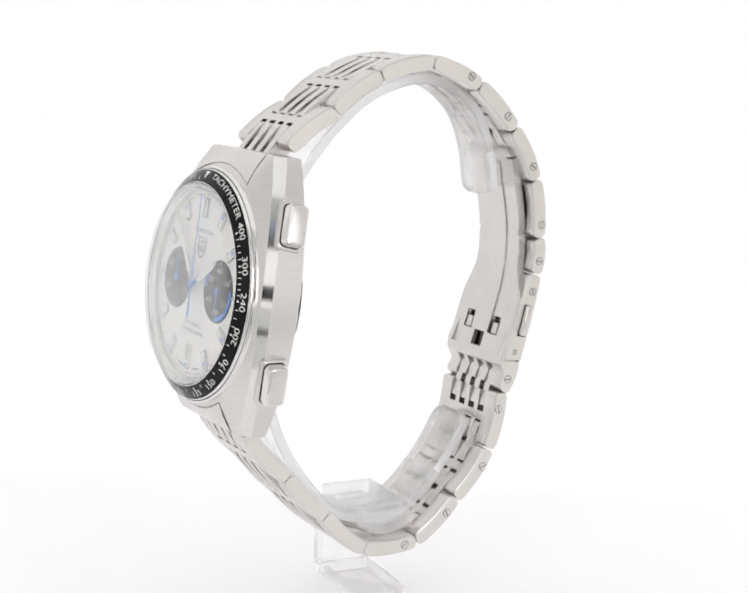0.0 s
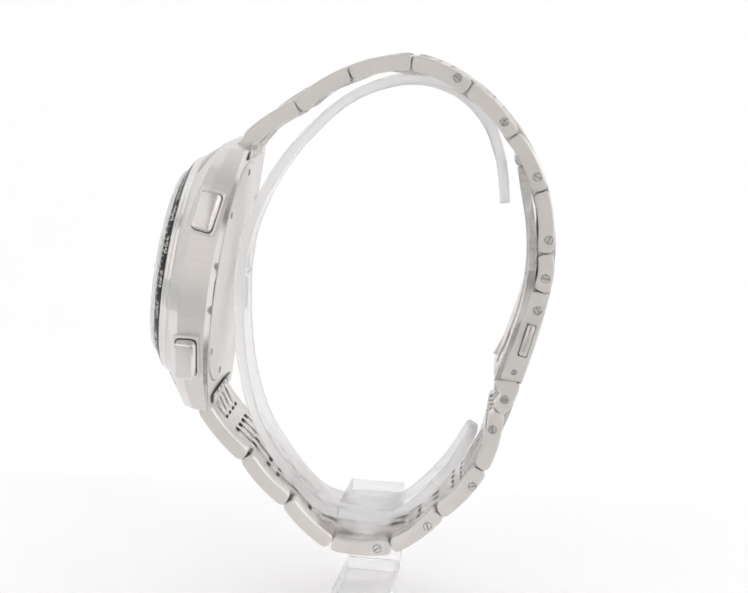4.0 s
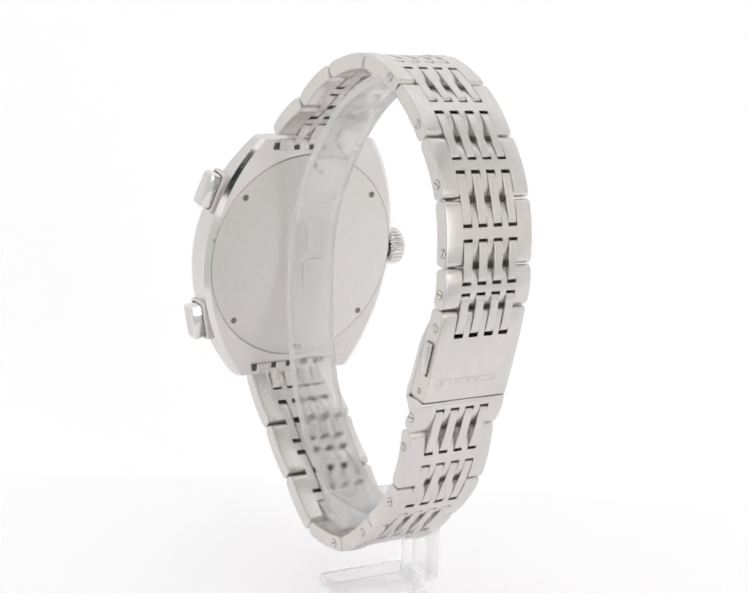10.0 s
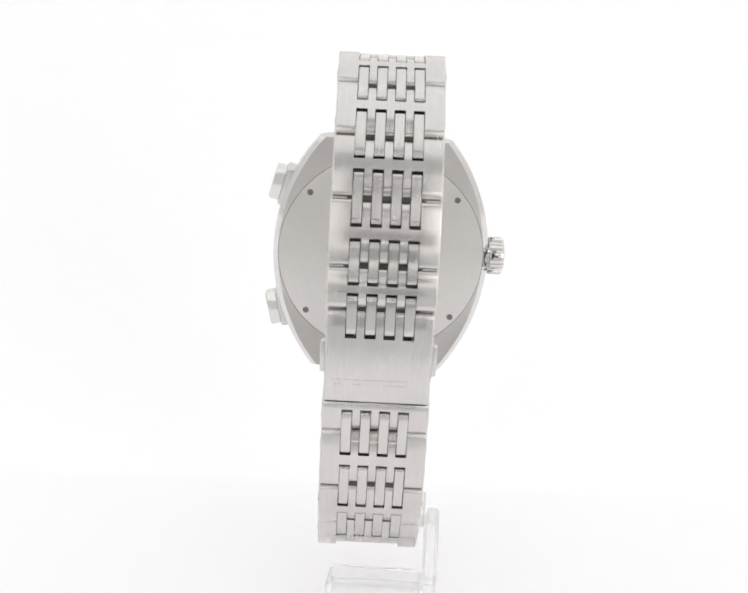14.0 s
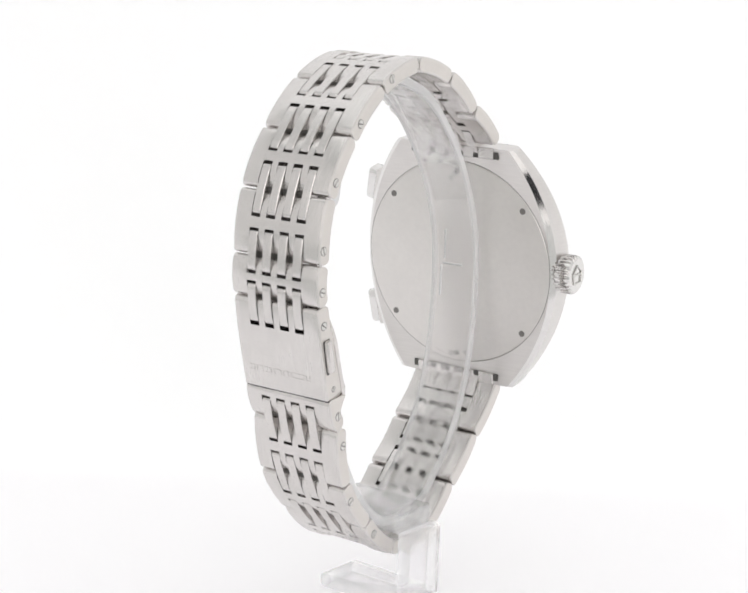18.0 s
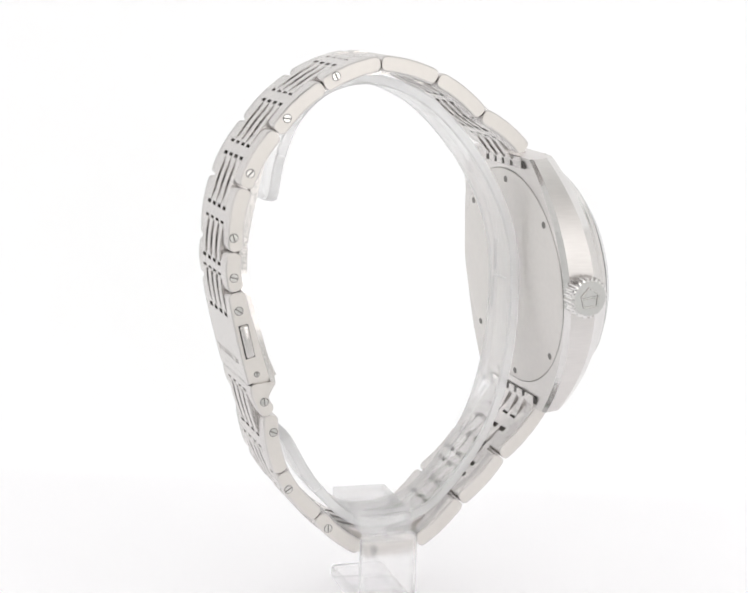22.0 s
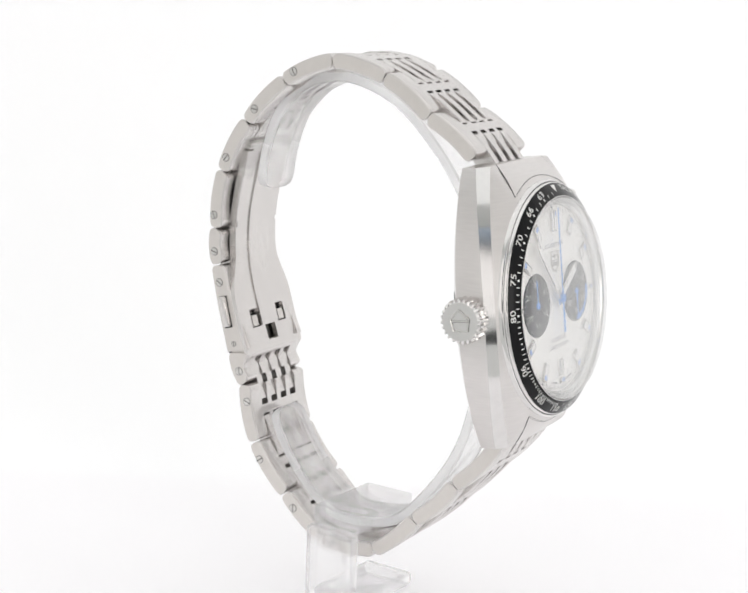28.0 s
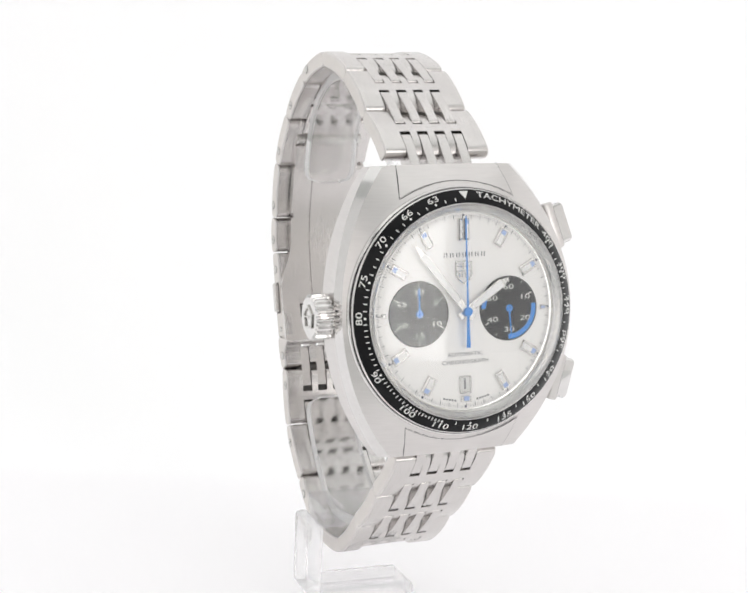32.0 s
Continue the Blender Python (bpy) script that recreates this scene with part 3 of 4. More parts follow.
def case():
    bm = bmesh.new()
    rings = [circle_ring(bm, 21.1, -10.62),
             case_ring(bm, lambda y: 1.05, lambda y: -10.5 - 1.25 * fall(y)),
             case_ring(bm, lambda y: 0.0, lambda y: -9.65 - 1.7 * fall(y)),
             case_ring(bm, lambda y: 0.0, lambda y: -4.6 - 4.1 * fall(y)),
             case_ring(bm, lambda y: 0.7 + 0.9 * fall(y), lambda y: -2.9 - 3.9 * fall(y)),
             circle_ring(bm, 20.75, -2.45)]
    n = len(rings[0])
    for a, b in zip(rings, rings[1:]):
        for k in range(n):
            bm.faces.new((a[k], a[(k + 1) % n], b[(k + 1) % n], b[k]))
    bm.faces.new(rings[0][::-1])
    bm.faces.new(rings[-1])
    bmesh.ops.recalc_face_normals(bm, faces=bm.faces)
    ob = part("case", bm, BRUSHED_CASE, watch, "cushion-shaped steel case with polished bevels", smooth=16)
    ob.data.materials.append(POLISHED)
    for f in ob.data.polygons[:5 * n]:
        if f.index // n in (1, 3) and f.index % (n // 2) < SIDE_STEPS:
            f.material_index = 1
    return ob


case()


def case_top(x, y):
    """Height of the case's upper face at (x, y): straight from the bezel's circle out to the rim."""
    r, a = math.hypot(x, y), math.atan2(abs(x), abs(y))
    s = 20.75
    while s < 30 and s * math.cos(a) < TIP and s * math.sin(a) < flank(s * math.cos(a)) - 0.7 - 0.9 * fall(s * math.cos(a)):
        s += 0.02
    u = (r - 20.75) / max(0.3, s - 20.75)
    return -2.45 + u * (-2.9 - 3.9 * fall(s * math.cos(a)) + 2.45)


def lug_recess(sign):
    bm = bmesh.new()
    # a dark plate in place of a cut notch; its colour is the shade
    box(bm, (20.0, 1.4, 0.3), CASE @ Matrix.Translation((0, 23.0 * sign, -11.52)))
    ob = part("lug_recess", bm, HOLLOW_SHADE, watch, "dark plate for the shade between the lugs at the back")
    for x in (-7.3, -3.27, 0.0, 3.27, 7.3):
        bm = bmesh.new()
        box(bm, (2.3 if abs(x) < 5 else 3.4, 2.3, 0.5), CASE @ Matrix.Translation((x, 23.4 * sign, -11.66)), 0.12, 1)
        part("tooth", bm, BRUSHED, ob)


lug_recess(1)
lug_recess(-1)


def end_piece(sign):
    bm = bmesh.new()
    nx, nr = 25, 6
    grid = []
    for i in range(nx):
        f = -1 + 2 * i / (nx - 1)
        row = []
        for j in range(nr):
            u = j / (nr - 1)
            x = f * (10.6 - 1.2 * u)
            y0 = math.sqrt(21.7 ** 2 - x * x)
            y = y0 + (TIP + 0.1 - y0) * u
            row.append((x * sign, y * sign, case_top(x, y) + 0.08 + 0.06 * u))
        grid.append(row)
    top = [[bm.verts.new(CASE @ Vector(p)) for p in row] for row in grid]
    low = [[bm.verts.new(CASE @ Vector((p[0], p[1], p[2] - 0.6))) for p in row] for row in grid]
    for i in range(nx - 1):
        for j in range(nr - 1):
            bm.faces.new((top[i][j], top[i + 1][j], top[i + 1][j + 1], top[i][j + 1]))
    loop = [(i, 0) for i in range(nx)] + [(nx - 1, j) for j in range(1, nr)] + [(i, nr - 1) for i in range(nx - 2, -1, -1)] + [(0, j) for j in range(nr - 2, 0, -1)]
    for a, b in zip(loop, loop[1:] + loop[:1]):
        bm.faces.new((top[a[0]][a[1]], top[b[0]][b[1]], low[b[0]][b[1]], low[a[0]][a[1]]))
    bmesh.ops.recalc_face_normals(bm, faces=bm.faces)
    part("end_piece", bm, BRUSHED_CASE, watch, "brushed steel end piece fitted between the lugs", 40)
    # the fine dark seam round it
    bm = bmesh.new()
    front = [grid[i][0] for i in range(nx)]
    sides = [(grid[i][j], grid[i][j + 1]) for i in (0, nx - 1) for j in range(nr - 1)]
    for a, b in list(zip(front, front[1:])) + sides:
        a, b = Vector(a), Vector(b)
        mid, d = (a + b) / 2, b - a
        m = CASE @ Matrix.Translation(mid + Vector((0, 0, -0.13))) @ Vector((1, 0, 0)).rotation_difference(d).to_matrix().to_4x4()
        box(bm, (d.length + 0.05, 0.14 if abs(d.y) > abs(d.x) else 0.26, 0.16), m)
    part("seam", bm, GAP, watch, "fine dark seam round the end piece")


end_piece(1)
end_piece(-1)


def turned(name, profile, mat, parent=None, label="", n=128, smooth=30):
    bm = bmesh.new()
    lathe(bm, profile, CASE, n)
    return part(name, bm, mat, parent or watch, label, smooth)


bezel = turned("bezel", [(20.95, -3.6), (20.95, -2.35), (20.9, -2.05), (20.76, -1.84), (20.62, -1.78), (20.6, -1.95), (20.5, -1.95), (20.48, -1.55), (20.42, -1.33), (20.3, -1.2),
                         (20.22, -1.22), (18.06, 0.12), (18.04, 0.27), (17.96, 0.32), (17.86, 0.26), (17.8, -1.5), (20, -3.0)], POLISHED, None, "polished steel bezel round the dial")
turned("bezel_groove", [(20.61, -1.9), (20.6, -1.88), (20.5, -1.88), (20.49, -1.9)], GAP, bezel, "fine dark groove in the bezel")
insert = turned("tachymeter_ring", [(20.28, -1.17), (20.22, -1.08), (18.1, 0.24), (18.04, 0.23)], BLACK, bezel, "black tachymeter ring with white numerals")
turned("inner_flange", [(17.8, 0.1), (17.55, -0.25), (16.75, -0.75), (16.6, -1.3), (16.4, -1.34), (16.4, -1.42)], MARKER, bezel, "pale satin flange between dial and bezel")
dial = turned("dial", [(0, -1.4), (16.9, -1.4), (16.9, -1.8), (0, -1.8)], DIAL, None, "silver sunburst dial with two black subdials")
crystal = turned("crystal", [(0, 2.15), (6, 2.05), (11, 1.8), (15, 1.5), (16.6, 1.32), (17.15, 1.18), (17.55, 0.85), (17.75, 0.3), (17.8, -0.3), (16.9, -0.3), (16.7, 0.2), (15, 0.65), (11, 0.95),
                             (6, 1.2), (0, 1.3)], CRYSTAL, None, "clear domed sapphire crystal", 96, 35)
crystal.visible_shadow = False
bm = bmesh.new()
lathe(bm, [(0, -10.92), (20.7, -10.82), (21.0, -10.77), (21.15, -10.6)], Matrix.Identity(4), 128)
back = part("caseback", bm, BACK_STEEL, watch, "circular-brushed steel screw-in caseback", 30)
back.matrix_basis = Matrix.Translation(CASE.translation * MM) @ CASE.to_3x3().to_4x4()
bm = bmesh.new()
lathe(bm, [(21.09, -10.6), (21.11, -10.66), (21.2, -10.66), (21.22, -10.6)], Matrix.Identity(4), 128)
part("caseback_seam", bm, RECESS_SHADE, back, "fine dark seam round the caseback")


def on_cone(r):
    return -1.08 + (20.22 - r) / 2.12 * 1.32


def ring_mark(bm, angle, r0, r1, half):
    """A small radial tick on the black ring; angle in degrees clockwise from twelve."""
    a = math.radians(angle)
    u, v = Vector((math.sin(a), math.cos(a))), Vector((math.cos(a), -math.sin(a)))
    q = []
    for r, s in ((r0, -half), (r0, half), (r1, half), (r1, -half)):
        p = u * r + v * s
        q.append((p.x, p.y, on_cone(r) + 0.05))
    grow(bm, q, [(0, 3, 2, 1)], CASE)


def ring_text(text, angle, size, wide=1.0, r=19.5, inward=False):
    """Words bent along the ring; inward: the letters' heads point to the dial."""
    verts, faces = letters(text, size)
    a0, turn = math.radians(angle), -1 if inward else 1
    out = []
    for x, y in verts:
        rr = r + y * turn
        a = a0 + turn * x * wide / r
        out.append((rr * math.sin(a), rr * math.cos(a), on_cone(rr) + 0.05))
    bm = bmesh.new()
    grow(bm, out, faces, CASE)
    part("numeral" if text[0].isdigit() else "lettering", bm, WHITE_INK, insert)


def ring_dot(bm, angle, r, size):
    a = math.radians(angle)
    c = Vector((r * math.sin(a), r * math.cos(a)))
    pts = [c + Vector((math.cos(b), math.sin(b))) * size for b in [2 * math.pi * k / 10 for k in range(10)]]
    grow(bm, [(p.x, p.y, on_cone(p.length) + 0.06) for p in pts], [tuple(range(10))], CASE)


SPEEDS = (300, 240, 200, 170, 150, 135, 120, 110, 100, 90, 80, 75, 70, 66, 63)
for speed in SPEEDS:
    ring_text(str(speed), 360 * 60 / speed, 1.3, 1.72, 19.48, 85 < speed < 220)
ring_text("400", 54.0, 1.3, 1.72, 19.48)
ring_text("TACHYMETER", 26.8, 1.3, 1.66, 19.48)
bm = bmesh.new()
grow(bm, [(-0.85, 20.0, on_cone(20.0) + 0.05), (0.85, 20.0, on_cone(20.0) + 0.05), (0, 18.75, on_cone(18.75) + 0.05)], [(0, 2, 1)], CASE)
part("triangle_mark", bm, WHITE_INK, insert)
bm = bmesh.new()
spans = [(54, 72, 5), (72, 90, 6), (90, 108, 4), (108, 127, 3), (127, 144, 2), (144, 160, 2), (160, 180, 2), (180, 196.4, 2), (196.4, 216, 10), (216, 240, 10), (240, 270, 10),
         (270, 288, 5), (288, 308.6, 5), (308.6, 327.3, 4), (327.3, 342.9, 3), (342.9, 360, 3)]
for a0, a1, n in spans:
    for k in range(n):
        a = a0 + (a1 - a0) * k / n
        if k == 0 or (n == 10 and k == 5):
            ring_dot(bm, a, 18.68, 0.2 if k == 0 else 0.15)
        else:
            ring_mark(bm, a, 18.45, 18.95, 0.08)
part("scale_ticks", bm, WHITE_INK, insert)


# dial furniture
def flat(bm, outline, h):
    grow(bm, [(x, y, h) for x, y in outline], [tuple(range(len(outline)))], FACE)


def at_angle(deg):
    return FACE @ Matrix.Rotation(-math.radians(deg), 4, "Z")


def dial_text(text, x, y, size, mat, wide=1.0, parent=None, h=0.07):
    verts, faces = letters(text, size)
    bm = bmesh.new()
    grow(bm, [(x + px * wide, y + py, h) for px, py in verts], faces, FACE)
    part("numeral" if text[0].isdigit() else "lettering", bm, mat, parent or dial)


def subdial(x, numbers, minute_steps, hand_deg, label):
    m = FACE @ Matrix.Translation((x, 0, 0))
    bm = bmesh.new()
    lathe(bm, [(0, 0.09), (5.25, 0.09), (5.4, 0.16), (5.5, 0.02)], m, 64)
    ob = part("subdial", bm, SUB_BLACK, dial, label, 40)
    bm = bmesh.new()
    for k in range(minute_steps):
        mm = m @ Matrix.Rotation(-2 * math.pi * k / minute_steps, 4, "Z")
        long = k % (minute_steps // 6) == 0
        w, r0 = (0.1, 4.45) if long else (0.06, 4.75)
        grow(bm, [(-w, r0, 0.15), (w, r0, 0.15), (w, 5.15, 0.15), (-w, 5.15, 0.15)], [(0, 1, 2, 3)], mm)
    part("subdial_ticks", bm, WHITE_INK, ob)
    for k, t in enumerate(numbers):
        a = math.radians(60 * k)
        dial_text(t, x + 3.6 * math.sin(a), 3.6 * math.cos(a), 1.22, WHITE_INK, 1.75, ob, 0.17)
    return ob, m


def sub_hand(m, deg):
    h = m @ Matrix.Rotation(-math.radians(deg), 4, "Z")
    bm = bmesh.new()
    prism(bm, [(-0.14, -0.2), (0.14, -0.2), (0.09, 4.3), (-0.09, 4.3)], 0.30, 0.42, h)
    lathe(bm, [(0.28, 0.3), (0.62, 0.3), (0.62, 0.48), (0.28, 0.48)], h, 24, True)
    part("subdial_hand", bm, BLUE, watch, "small blue subdial hand")


left_sub, ml = subdial(-8.45, ("30", "5", "10", "15", "20", "25"), 30, 0, "black thirty-minute subdial with white numerals")
right_sub, mr = subdial(8.35, ("60", "10", "20", "30", "40", "50"), 12, 180, "black seconds subdial with blue arcs")
sub_hand(ml, 0)
sub_hand(mr, 176)
for a0, a1 in ((82, 182), (272, 300)):
    bm = bmesh.new()
    steps = 24
    q0 = [(4.35 * math.sin(math.radians(a0 + (a1 - a0) * k / steps)), 4.35 * math.cos(math.radians(a0 + (a1 - a0) * k / steps)), 0.17) for k in range(steps + 1)]
    q1 = [(x * 5.2 / 4.35, y * 5.2 / 4.35, z) for x, y, z in q0]
    grow(bm, q0 + q1, [(k, k + 1, steps + 2 + k, steps + 1 + k) for k in range(steps)], mr)
    part("blue_arc", bm, BLUE, right_sub, "blue printed arc")

# minute track
bm = bmesh.new()
for k in range(240):
    m = at_angle(k * 1.5)
    w, r0 = (0.06, 15.45) if k % 4 == 0 else (0.03, 15.75)
    grow(bm, [(-w, r0, 0.06), (w, r0, 0.06), (w, 16.15, 0.06), (-w, 16.15, 0.06)], [(0, 1, 2, 3)], m)
part("minute_track", bm, GREY_INK, dial, "fine grey minute ticks")
# applied hour markers: polished blocks with a groove, a blue inlay at the outer end, a dark dot on the track
def hour_marker(m, wide, long, r, inlay=True):
    bm = bmesh.new()
    prism(bm, [(-wide / 2, r), (wide / 2, r), (wide / 2, r + long), (-wide / 2, r + long)], 0.0, 0.5, m, 0.22)
    mk = part("hour_marker", bm, POLISHED, dial, "polished applied baton hour marker", 20)
    bm = bmesh.new()
    box(bm, (wide * 0.46, long - 0.75, 0.06), m @ Matrix.Translation((0, r + long / 2, 0.51)), 0.02, 1)
    part("lume_filling", bm, LUME, mk, "pale luminous strip")
    if inlay:
        bm = bmesh.new()
        box(bm, (wide * 0.5, 0.75, 0.1), m @ Matrix.Translation((0, r + long - 0.6, 0.53)), 0.03, 1)
        part("blue_inlay", bm, PALE_BLUE, mk, "small blue inlay")


for hour in range(12):
    m = at_angle(30 * hour + 0.5)
    bm = bmesh.new()
    lathe(bm, [(0, 0.05), (0.17, 0.05), (0.19, 0.0)], m @ Matrix.Translation((0, 16.05, 0)), 10)
    part("track_dot", bm, NAVY_INK, dial)
    if hour in (3, 9):
        hour_marker(m, 0.75, 0.95, 14.45, hour == 3)
    elif hour == 6:
        hour_marker(m, 1.9, 0.95, 14.25)
    elif hour == 0:
        hour_marker(m @ Matrix.Translation((-0.62, 0, 0)), 0.95, 3.7, 11.8, False)
        hour_marker(m @ Matrix.Translation((0.52, 0, 0)), 0.95, 3.7, 11.8)
    else:
        hour_marker(m, 1.75, 3.1, 12.35)
# date window
bm = bmesh.new()
for sx, sy, x, y in ((2.1, 0.25, -0.2, -10.95), (2.1, 0.25, -0.2, -13.65), (0.25, 2.95, -1.2, -12.3), (0.25, 2.95, 0.8, -12.3)):
    box(bm, (sx, sy, 0.3), FACE @ Matrix.Translation((x, y, 0.15)), 0.05, 1)
frame_part = part("date_frame", bm, POLISHED, dial, "polished steel frame of the date window")
bm = bmesh.new()
flat(bm, [(-1.1, -13.55), (0.7, -13.55), (0.7, -11.05), (-1.1, -11.05)], 0.08)
part("date_disc", bm, WHITE_INK, frame_part)
dial_text("1", -0.25, -12.3, 2.7, GREY_INK, 1.0, frame_part, 0.14)
# printed words
bm = bmesh.new()
for k in range(7):
    for dx in (-0.24, 0.24):
        box(bm, (0.15, 0.75, 0.03), FACE @ Matrix.Translation((-3.3 + 1.17 * k + dx, 9.45, 0.03)))
part("model_mark", bm, GREY_INK, dial, "applied model name shown as bars")
dial_text("AUTOMATIC", 0, -7.2, 0.95, LIGHT_INK, 1.22)
dial_text("CHRONOGRAPH", 0, -8.5, 0.95, LIGHT_INK, 1.2)
bm = bmesh.new()
for k in range(5):
    for s in (-1, 1):
        box(bm, (0.32, 0.3, 0.03), at_angle(180 + s * (8 + 2.0 * k)) @ Matrix.Translation((0, 15.0, 0.03)))
part("small_print", bm, GREY_INK, dial, "tiny lettering shown as bars")
shield = [(-1.45, 1.7), (1.45, 1.7), (1.45, -0.5), (1.0, -1.3), (0, -1.95), (-1.0, -1.3), (-1.45, -0.5)]
bm = bmesh.new()
for k in range(len(shield)):
    (x0, y0), (x1, y1) = shield[k], shield[(k + 1) % len(shield)]
    d = math.hypot(x1 - x0, y1 - y0)
    m = FACE @ Matrix.Translation(((x0 + x1) / 2, 6.6 + (y0 + y1) / 2, 0.12)) @ Matrix.Rotation(math.atan2(y1 - y0, x1 - x0), 4, "Z")
    box(bm, (d + 0.15, 0.17, 0.24), m)
for x, y, sx, sy in ((-0.7, 7.5, 0.8, 0.16), (0.0, 7.5, 0.16, 0.9), (0.7, 7.5, 0.7, 0.16), (0, 6.75, 2.6, 0.14), (-0.8, 6.1, 0.16, 0.8), (-0.3, 6.1, 0.16, 0.8), (0.3, 6.1, 0.16, 0.7), (0.8, 6.1, 0.16, 0.7)):
    box(bm, (sx, sy, 0.2), FACE @ Matrix.Translation((x, y, 0.1)))
part("shield_emblem", bm, SCREW_STEEL, dial, "applied steel shield emblem, plain shapes")


# pointers of the dial
def hand(name, deg, length, wide, h, label):
    m = at_angle(deg)
    bm = bmesh.new()
    prism(bm, [(-wide * 0.5, -1.6), (wide * 0.5, -1.6), (wide * 0.62, length * 0.82), (0, length), (-wide * 0.62, length * 0.82)], h, h + 0.22, m, 0.08)
    ob = part(name, bm, MARKER, watch, label)
    bm = bmesh.new()
    prism(bm, [(-wide * 0.38, length * 0.16), (wide * 0.38, length * 0.16), (wide * 0.48, length * 0.84), (-wide * 0.48, length * 0.84)], h + 0.2, h + 0.25, m)
    part("lume_strip", bm, LUME, ob, "white luminous strip")


hand("hour_hand", 57.0, 9.7, 1.25, 0.75, "polished steel hour hand with white strip")
hand("minute_hand", -39.5, 15.0, 1.15, 1.05, "polished steel minute hand with white strip")
m = at_angle(0.0)
bm = bmesh.new()
prism(bm, [(-0.16, 0), (0.16, 0), (0.1, 15.9), (-0.1, 15.9)], 1.3, 1.4, m)
prism(bm, [(-0.2, 0), (-0.36, -6.0), (0.36, -6.0), (0.2, 0)], 1.3, 1.4, m)
lathe(bm, [(0, 1.75), (0.5, 1.72), (0.75, 1.6), (0.75, 0.6), (0, 0.6)], m, 24)
part("chronograph_hand", bm, BLUE, watch, "thin blue centre seconds hand with broad tail")


# pushers, crown
def pusher(y0):
    x0 = flank(y0)
    a = 0.7 * math.asin(y0 / ROUND)
    m = CASE @ Matrix.Translation((x0, y0, -7.15)) @ Matrix.Rotation(a, 4, "Z") @ Matrix.Rotation(math.pi / 2, 4, "Y") @ Matrix.Rotation(math.radians(-8 if y0 > 0 else 6), 4, "Z")
    # now z points out of the flank, y along it, x to the back
    bm = bmesh.new()
    box(bm, (4.6, 8.2, 1.8), m @ Matrix.Translation((0.1, 0, 0.05)), 0.4, 3)
    collar = part("pusher_collar", bm, BRUSHED_CASE, watch, "steel collar of a pusher", 40)
    bm = bmesh.new()
    o = [(-1.85, -2.8), (-1.6, -3.3), (-1.1, -3.55), (1.1, -3.55), (1.6, -3.3), (1.85, -2.8), (1.85, 2.8), (1.6, 3.3), (1.1, 3.55), (-1.1, 3.55), (-1.6, 3.3), (-1.85, 2.8)]
    # near-black block for the line of shade between pusher and collar
    prism(bm, [(x * 1.09, y * 1.05) for x, y in o], -0.2, 0.98, m @ Matrix.Translation((0.1, 0, 0)))
    part("pusher_gap_shade", bm, GAP, collar)
    bm = bmesh.new()
    prism(bm, o, -0.5, 3.15, m @ Matrix.Translation((0.1, 0, 0)), 0.5)
    ob = part("pusher", bm, POLISHED, watch, "chamfered rectangular steel chronograph pusher", 30)
    ob.data.materials.append(BRUSHED_CASE)
    out = m.to_3x3() @ Vector((0, 0, 1))
    max(ob.data.polygons, key=lambda f: f.center.dot(out)).material_index = 1


pusher(13.2)
pusher(-12.9)


def crown():
    m = CASE @ Matrix.Translation((-WIDE + 0.45, 0.1, -7.5)) @ Matrix.Rotation(-math.pi / 2, 4, "Y")
    bm = bmesh.new()
    n, prof = 96, [(0.0, 0.78), (0.35, 0.98), (0.6, 1.0), (2.6, 1.0), (3.1, 0.97), (3.4, 0.86)]
    rings = []
    for h, f in prof:
        rings.append([bm.verts.new(m @ Vector(((3.75 * f + (0.14 if k % 4 < 2 else -0.32) * (f > 0.9)) * math.cos(2 * math.pi * k / n),
                                               (3.75 * f + (0.14 if k % 4 < 2 else -0.32) * (f > 0.9)) * math.sin(2 * math.pi * k / n), h + 0.3))) for k in range(n)])
    for a, b in zip(rings, rings[1:]):
        for k in range(n):
            bm.faces.new((a[k], a[(k + 1) % n], b[(k + 1) % n], b[k]))
    bm.faces.new(rings[-1])
    bmesh.ops.recalc_face_normals(bm, faces=bm.faces)
    ob = part("crown", bm, POLISHED, watch, "fluted steel crown with raised shield emblem", 30)
    bm = bmesh.new()
    sh = [(1.3, -1.6), (-1.3, -1.6), (-1.7, 0.5), (0.0, 2.0), (1.7, 0.5)]
    for k in range(5):
        (x0, y0), (x1, y1) = sh[k], sh[(k + 1) % 5]
        mm = m @ Matrix.Translation(((x0 + x1) / 2, (y0 + y1) / 2, 3.85)) @ Matrix.Rotation(math.atan2(y1 - y0, x1 - x0), 4, "Z")
        box(bm, (math.hypot(x1 - x0, y1 - y0) + 0.2, 0.3, 0.3), mm, 0.08, 1)
    box(bm, (2.9, 0.3, 0.28), m @ Matrix.Translation((0, 0.1, 3.85)), 0.08, 1)
    part("crown_emblem", bm, SCREW_STEEL, ob, "raised shield emblem, plain shapes")
    bm = bmesh.new()
    lathe(bm, [(2.6, -0.5), (2.6, 0.6), (0, 0.6)], m, 32)
    part("crown_tube", bm, SCREW_STEEL, ob)


crown()

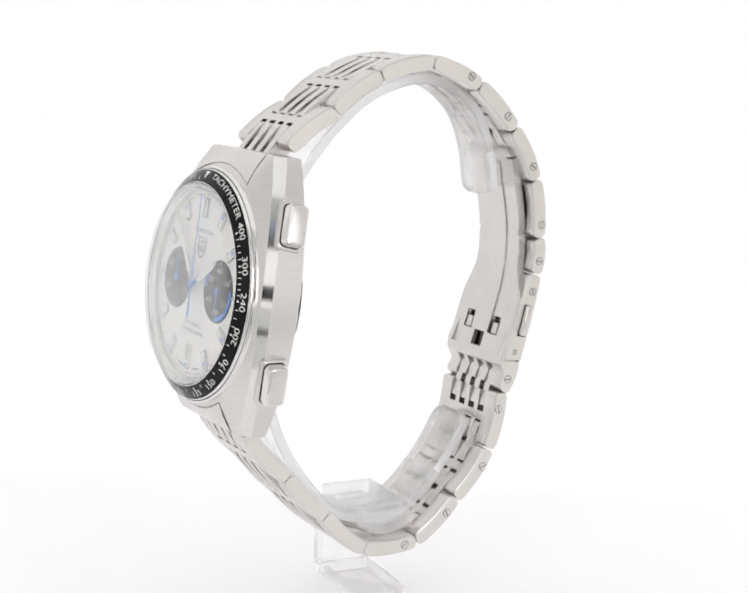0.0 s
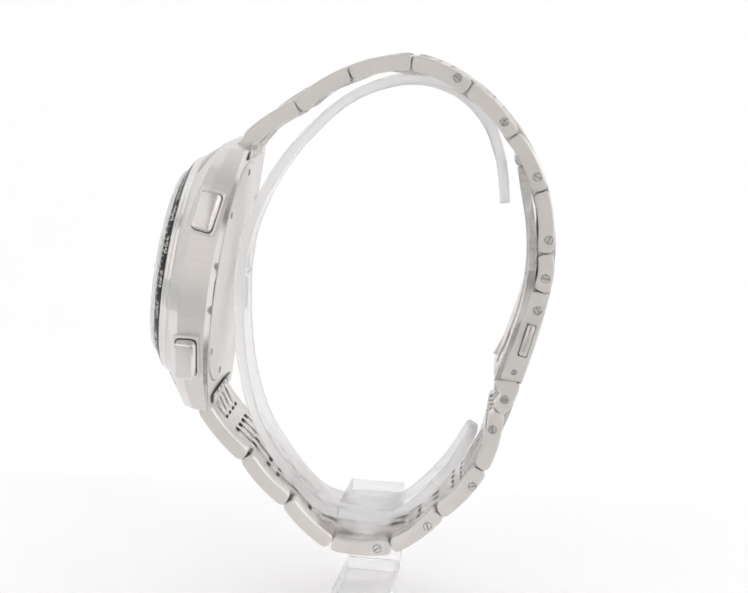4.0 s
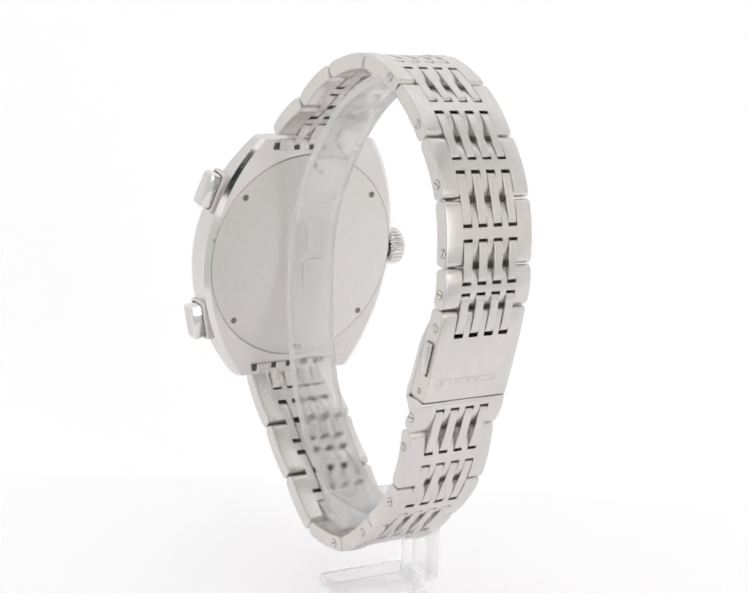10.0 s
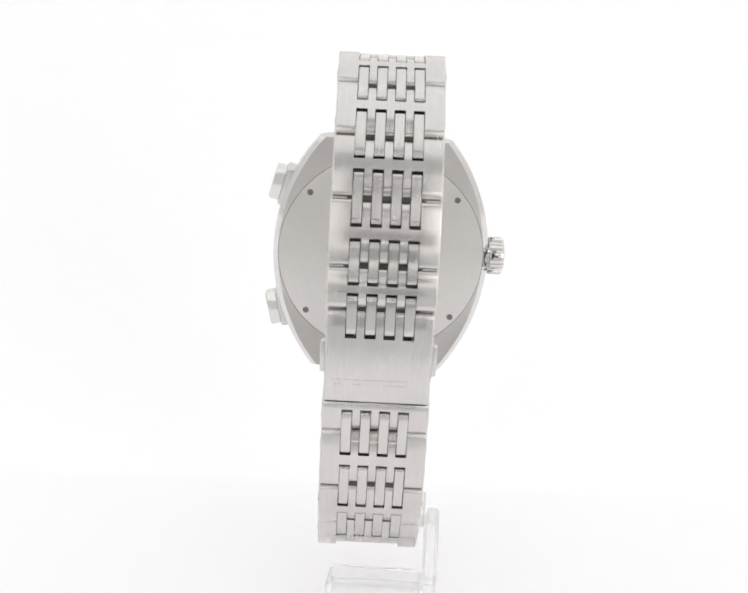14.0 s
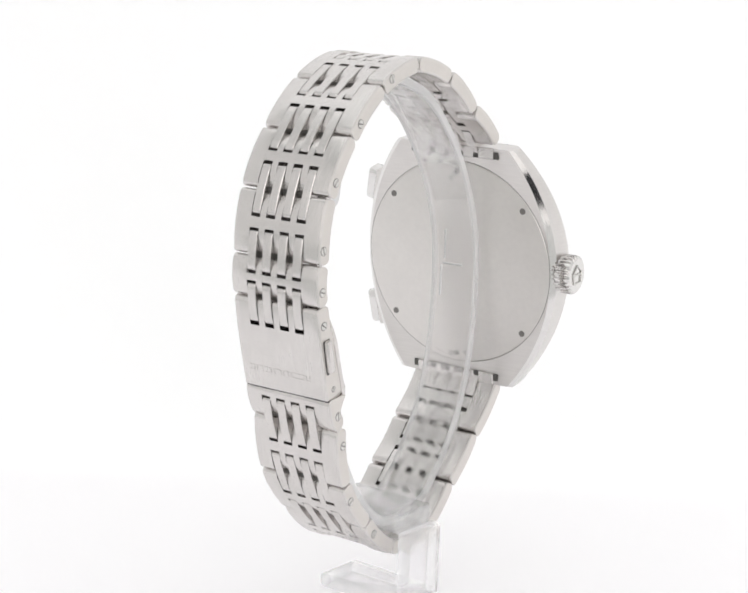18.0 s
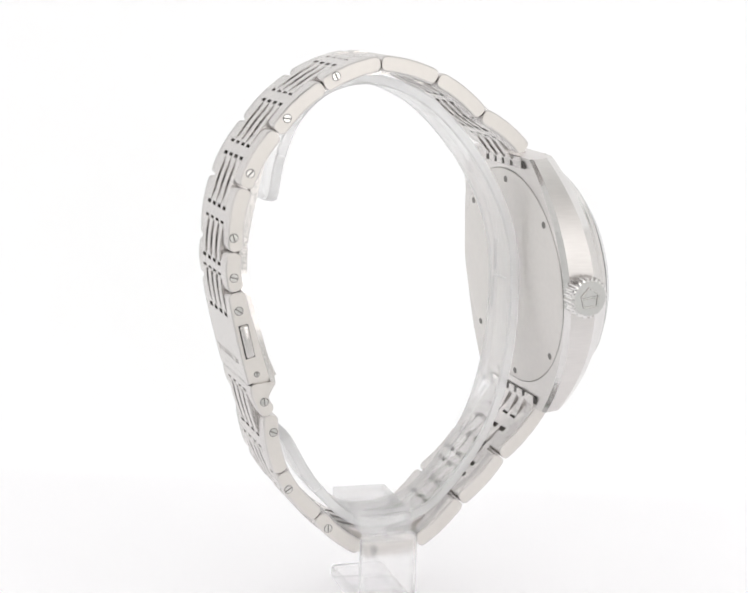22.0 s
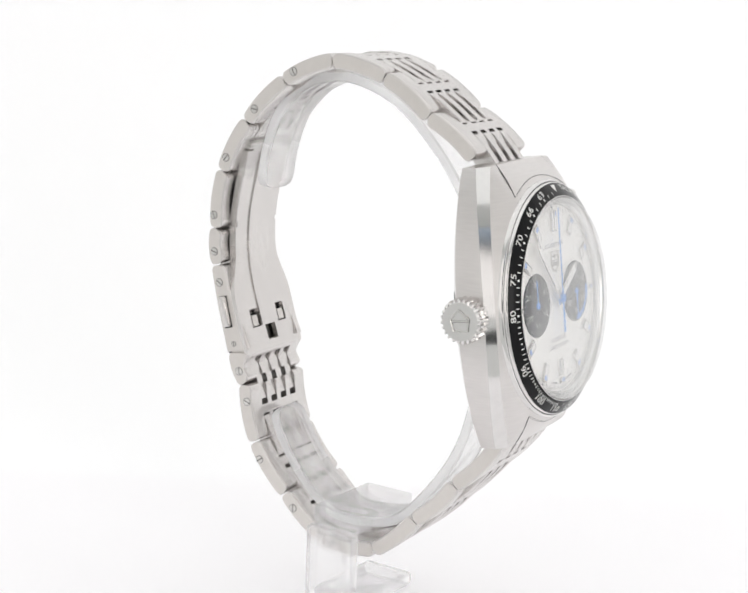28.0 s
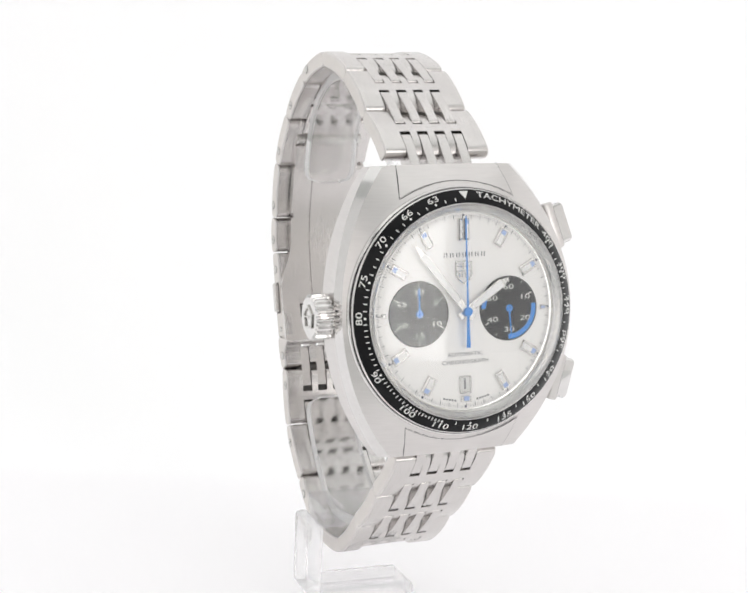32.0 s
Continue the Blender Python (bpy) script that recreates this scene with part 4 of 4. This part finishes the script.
# key holes of the caseback, coloured dark for the shade inside them
for x, y in ((15.0, 12.6), (-15.1, 12.4), (15.0, -12.7), (-15.1, -12.8), (-0.2, 19.0), (0.1, -19.5)):
    m = Matrix.Translation((x, y, -10.8))
    bm = bmesh.new()
    lathe(bm, [(0, -0.06), (0.5, -0.06), (0.62, -0.12), (0.7, 0.2)], m, 20)
    part("key_hole", bm, RECESS_SHADE, back)


# ---- the stand ----
stand = tagged(new("watch_stand"), "clear acrylic watch stand with open C-shaped cuff on a foot", "watch stand")
CUFF = [(-23.1, 95.6), (-22.0, 103.2), (-18.8, 110.9), (-12.6, 116.2), (-4.1, 117.6), (5.9, 114.0), (14.4, 106.3), (20.8, 97.2), (24.8, 87.0), (25.8, 76.0),
        (24.7, 62.0), (20.6, 49.5), (11.6, 37.8), (4.5, 34.6), (-5.2, 34.9), (-13.6, 42.5), (-19.4, 52.2)]
CUFF = [(y, z - GROUND) for y, z in CUFF]


def cuff():
    last = len(CUFF) - 1

    def path(s):
        s = max(0.0, min(last, s))
        p, q = spline(CUFF, max(0, s - 0.01)), spline(CUFF, min(last - 1e-7, s + 0.01))
        t = (q - p).normalized()
        return spline(CUFF, min(s, last - 1e-7)), Vector((-t.y, t.x))
    count = 130
    ss = [last * k / count for k in range(count + 1)]
    # rounded ends: the band narrows over its last steps
    bm = bmesh.new()
    rows = []
    for s in ss:
        p, n = path(s)
        e = min(s, last - s)
        w = 5.1 if e > 0.45 else 2.4 + 2.7 * math.sqrt(max(0, 1 - (1 - e / 0.45) ** 2))
        row = []
        for x, h in ((-w + 0.3, 0.95), (w - 0.3, 0.95), (w, 0.65), (w, -0.65), (w - 0.3, -0.95), (-w + 0.3, -0.95), (-w, -0.65), (-w, 0.65)):
            row.append(bm.verts.new((1.3 + x, p.x + n.x * h, p.y + n.y * h)))
        rows.append(row)
    for a, b in zip(rows, rows[1:]):
        for k in range(8):
            bm.faces.new((a[k], a[(k + 1) % 8], b[(k + 1) % 8], b[k]))
    bm.faces.new(rows[0])
    bm.faces.new(rows[-1][::-1])
    bmesh.ops.recalc_face_normals(bm, faces=bm.faces)
    return part("cuff", bm, ACRYLIC, stand, "clear bent acrylic cuff with rounded ends", 40)


pieces = [cuff()]
bm = bmesh.new()
prof = [(-5.4, 34.4), (-5.4, 37.0), (5.2, 37.0), (5.2, 34.4), (4.5, 33.2), (2.6, 32.3), (0, 31.9), (-2.6, 32.3), (-4.5, 33.2)]
SKEW = Matrix.Rotation(math.radians(-4.2), 4, "Z")  # block, upright and foot stand a little askew to the cuff
m = SKEW @ Matrix(((0, 0, 1, 0), (1, 0, 0, 0), (0, 1, 0, -GROUND), (0, 0, 0, 1)))
prism(bm, prof, -7.2, 10.8, m, 0.3)
pieces.append(part("clamp_block", bm, BLOCK, stand, "clear acrylic block joining cuff and upright", 40))
bm = bmesh.new()
box(bm, (2.8, 11.0, 14.6), SKEW @ Matrix.Translation((12.25, 0.2, 8.6)), 1.1, 4)
pieces.append(part("upright", bm, BLOCK, stand, "clear acrylic upright plate", 40))
bm = bmesh.new()
box(bm, (18.6, 11.0, 2.8), SKEW @ Matrix.Translation((1.5, 0.2, 1.42)), 0.9, 4)
pieces.append(part("foot", bm, BLOCK, stand, "clear acrylic foot plate", 40))
# cut edges and rounded corners carry white for the light that acrylic pipes there
for ob in pieces:
    ob.visible_shadow = False
    ob.data.materials.append(EDGE if ob is pieces[0] else BLOCK_EDGE)
    ob.data.materials.append(RIM)
    wide = max(f.area for f in ob.data.polygons)
    for f in ob.data.polygons:
        if ob is pieces[0]:
            row, k = divmod(f.index, 8)
            rim = k not in (0, 4)
            f.material_index = 2 if rim and (row < 9 or row > 120) else 1 if rim else 0
        else:
            f.material_index = 1 if f.area < 0.12 * wide else 0
bm = bmesh.new()
for size, at in (((4.6, 0.5, 0.35), (1.2, 24.75, 62.0)), ((0.35, 0.5, 6.0), (-1.4, 24.75, 58.4)), ((0.35, 0.5, 6.0), (-0.6, 24.6, 66.0))):
    box(bm, size, Matrix.Translation(at), 0.12, 1)
part("cuff_rib", bm, EDGE, pieces[0], "fine moulded ribs on the cuff").visible_shadow = False


# ---- the turntable carries watch and stand round ----
def motions():
    rows = [(2.0 * k, pose(0, 0, 0, 0, 0, a)) for k, a in enumerate(TURN)]
    lean = Matrix.Translation((0, 0, 0.030)) @ pose(0, 0, 0, 0, 0.8, 0) @ Matrix.Translation((0, 0, -0.030))
    walk(watch, [(t, m @ lean) for t, m in rows])
    walk(stand, rows)


motions()
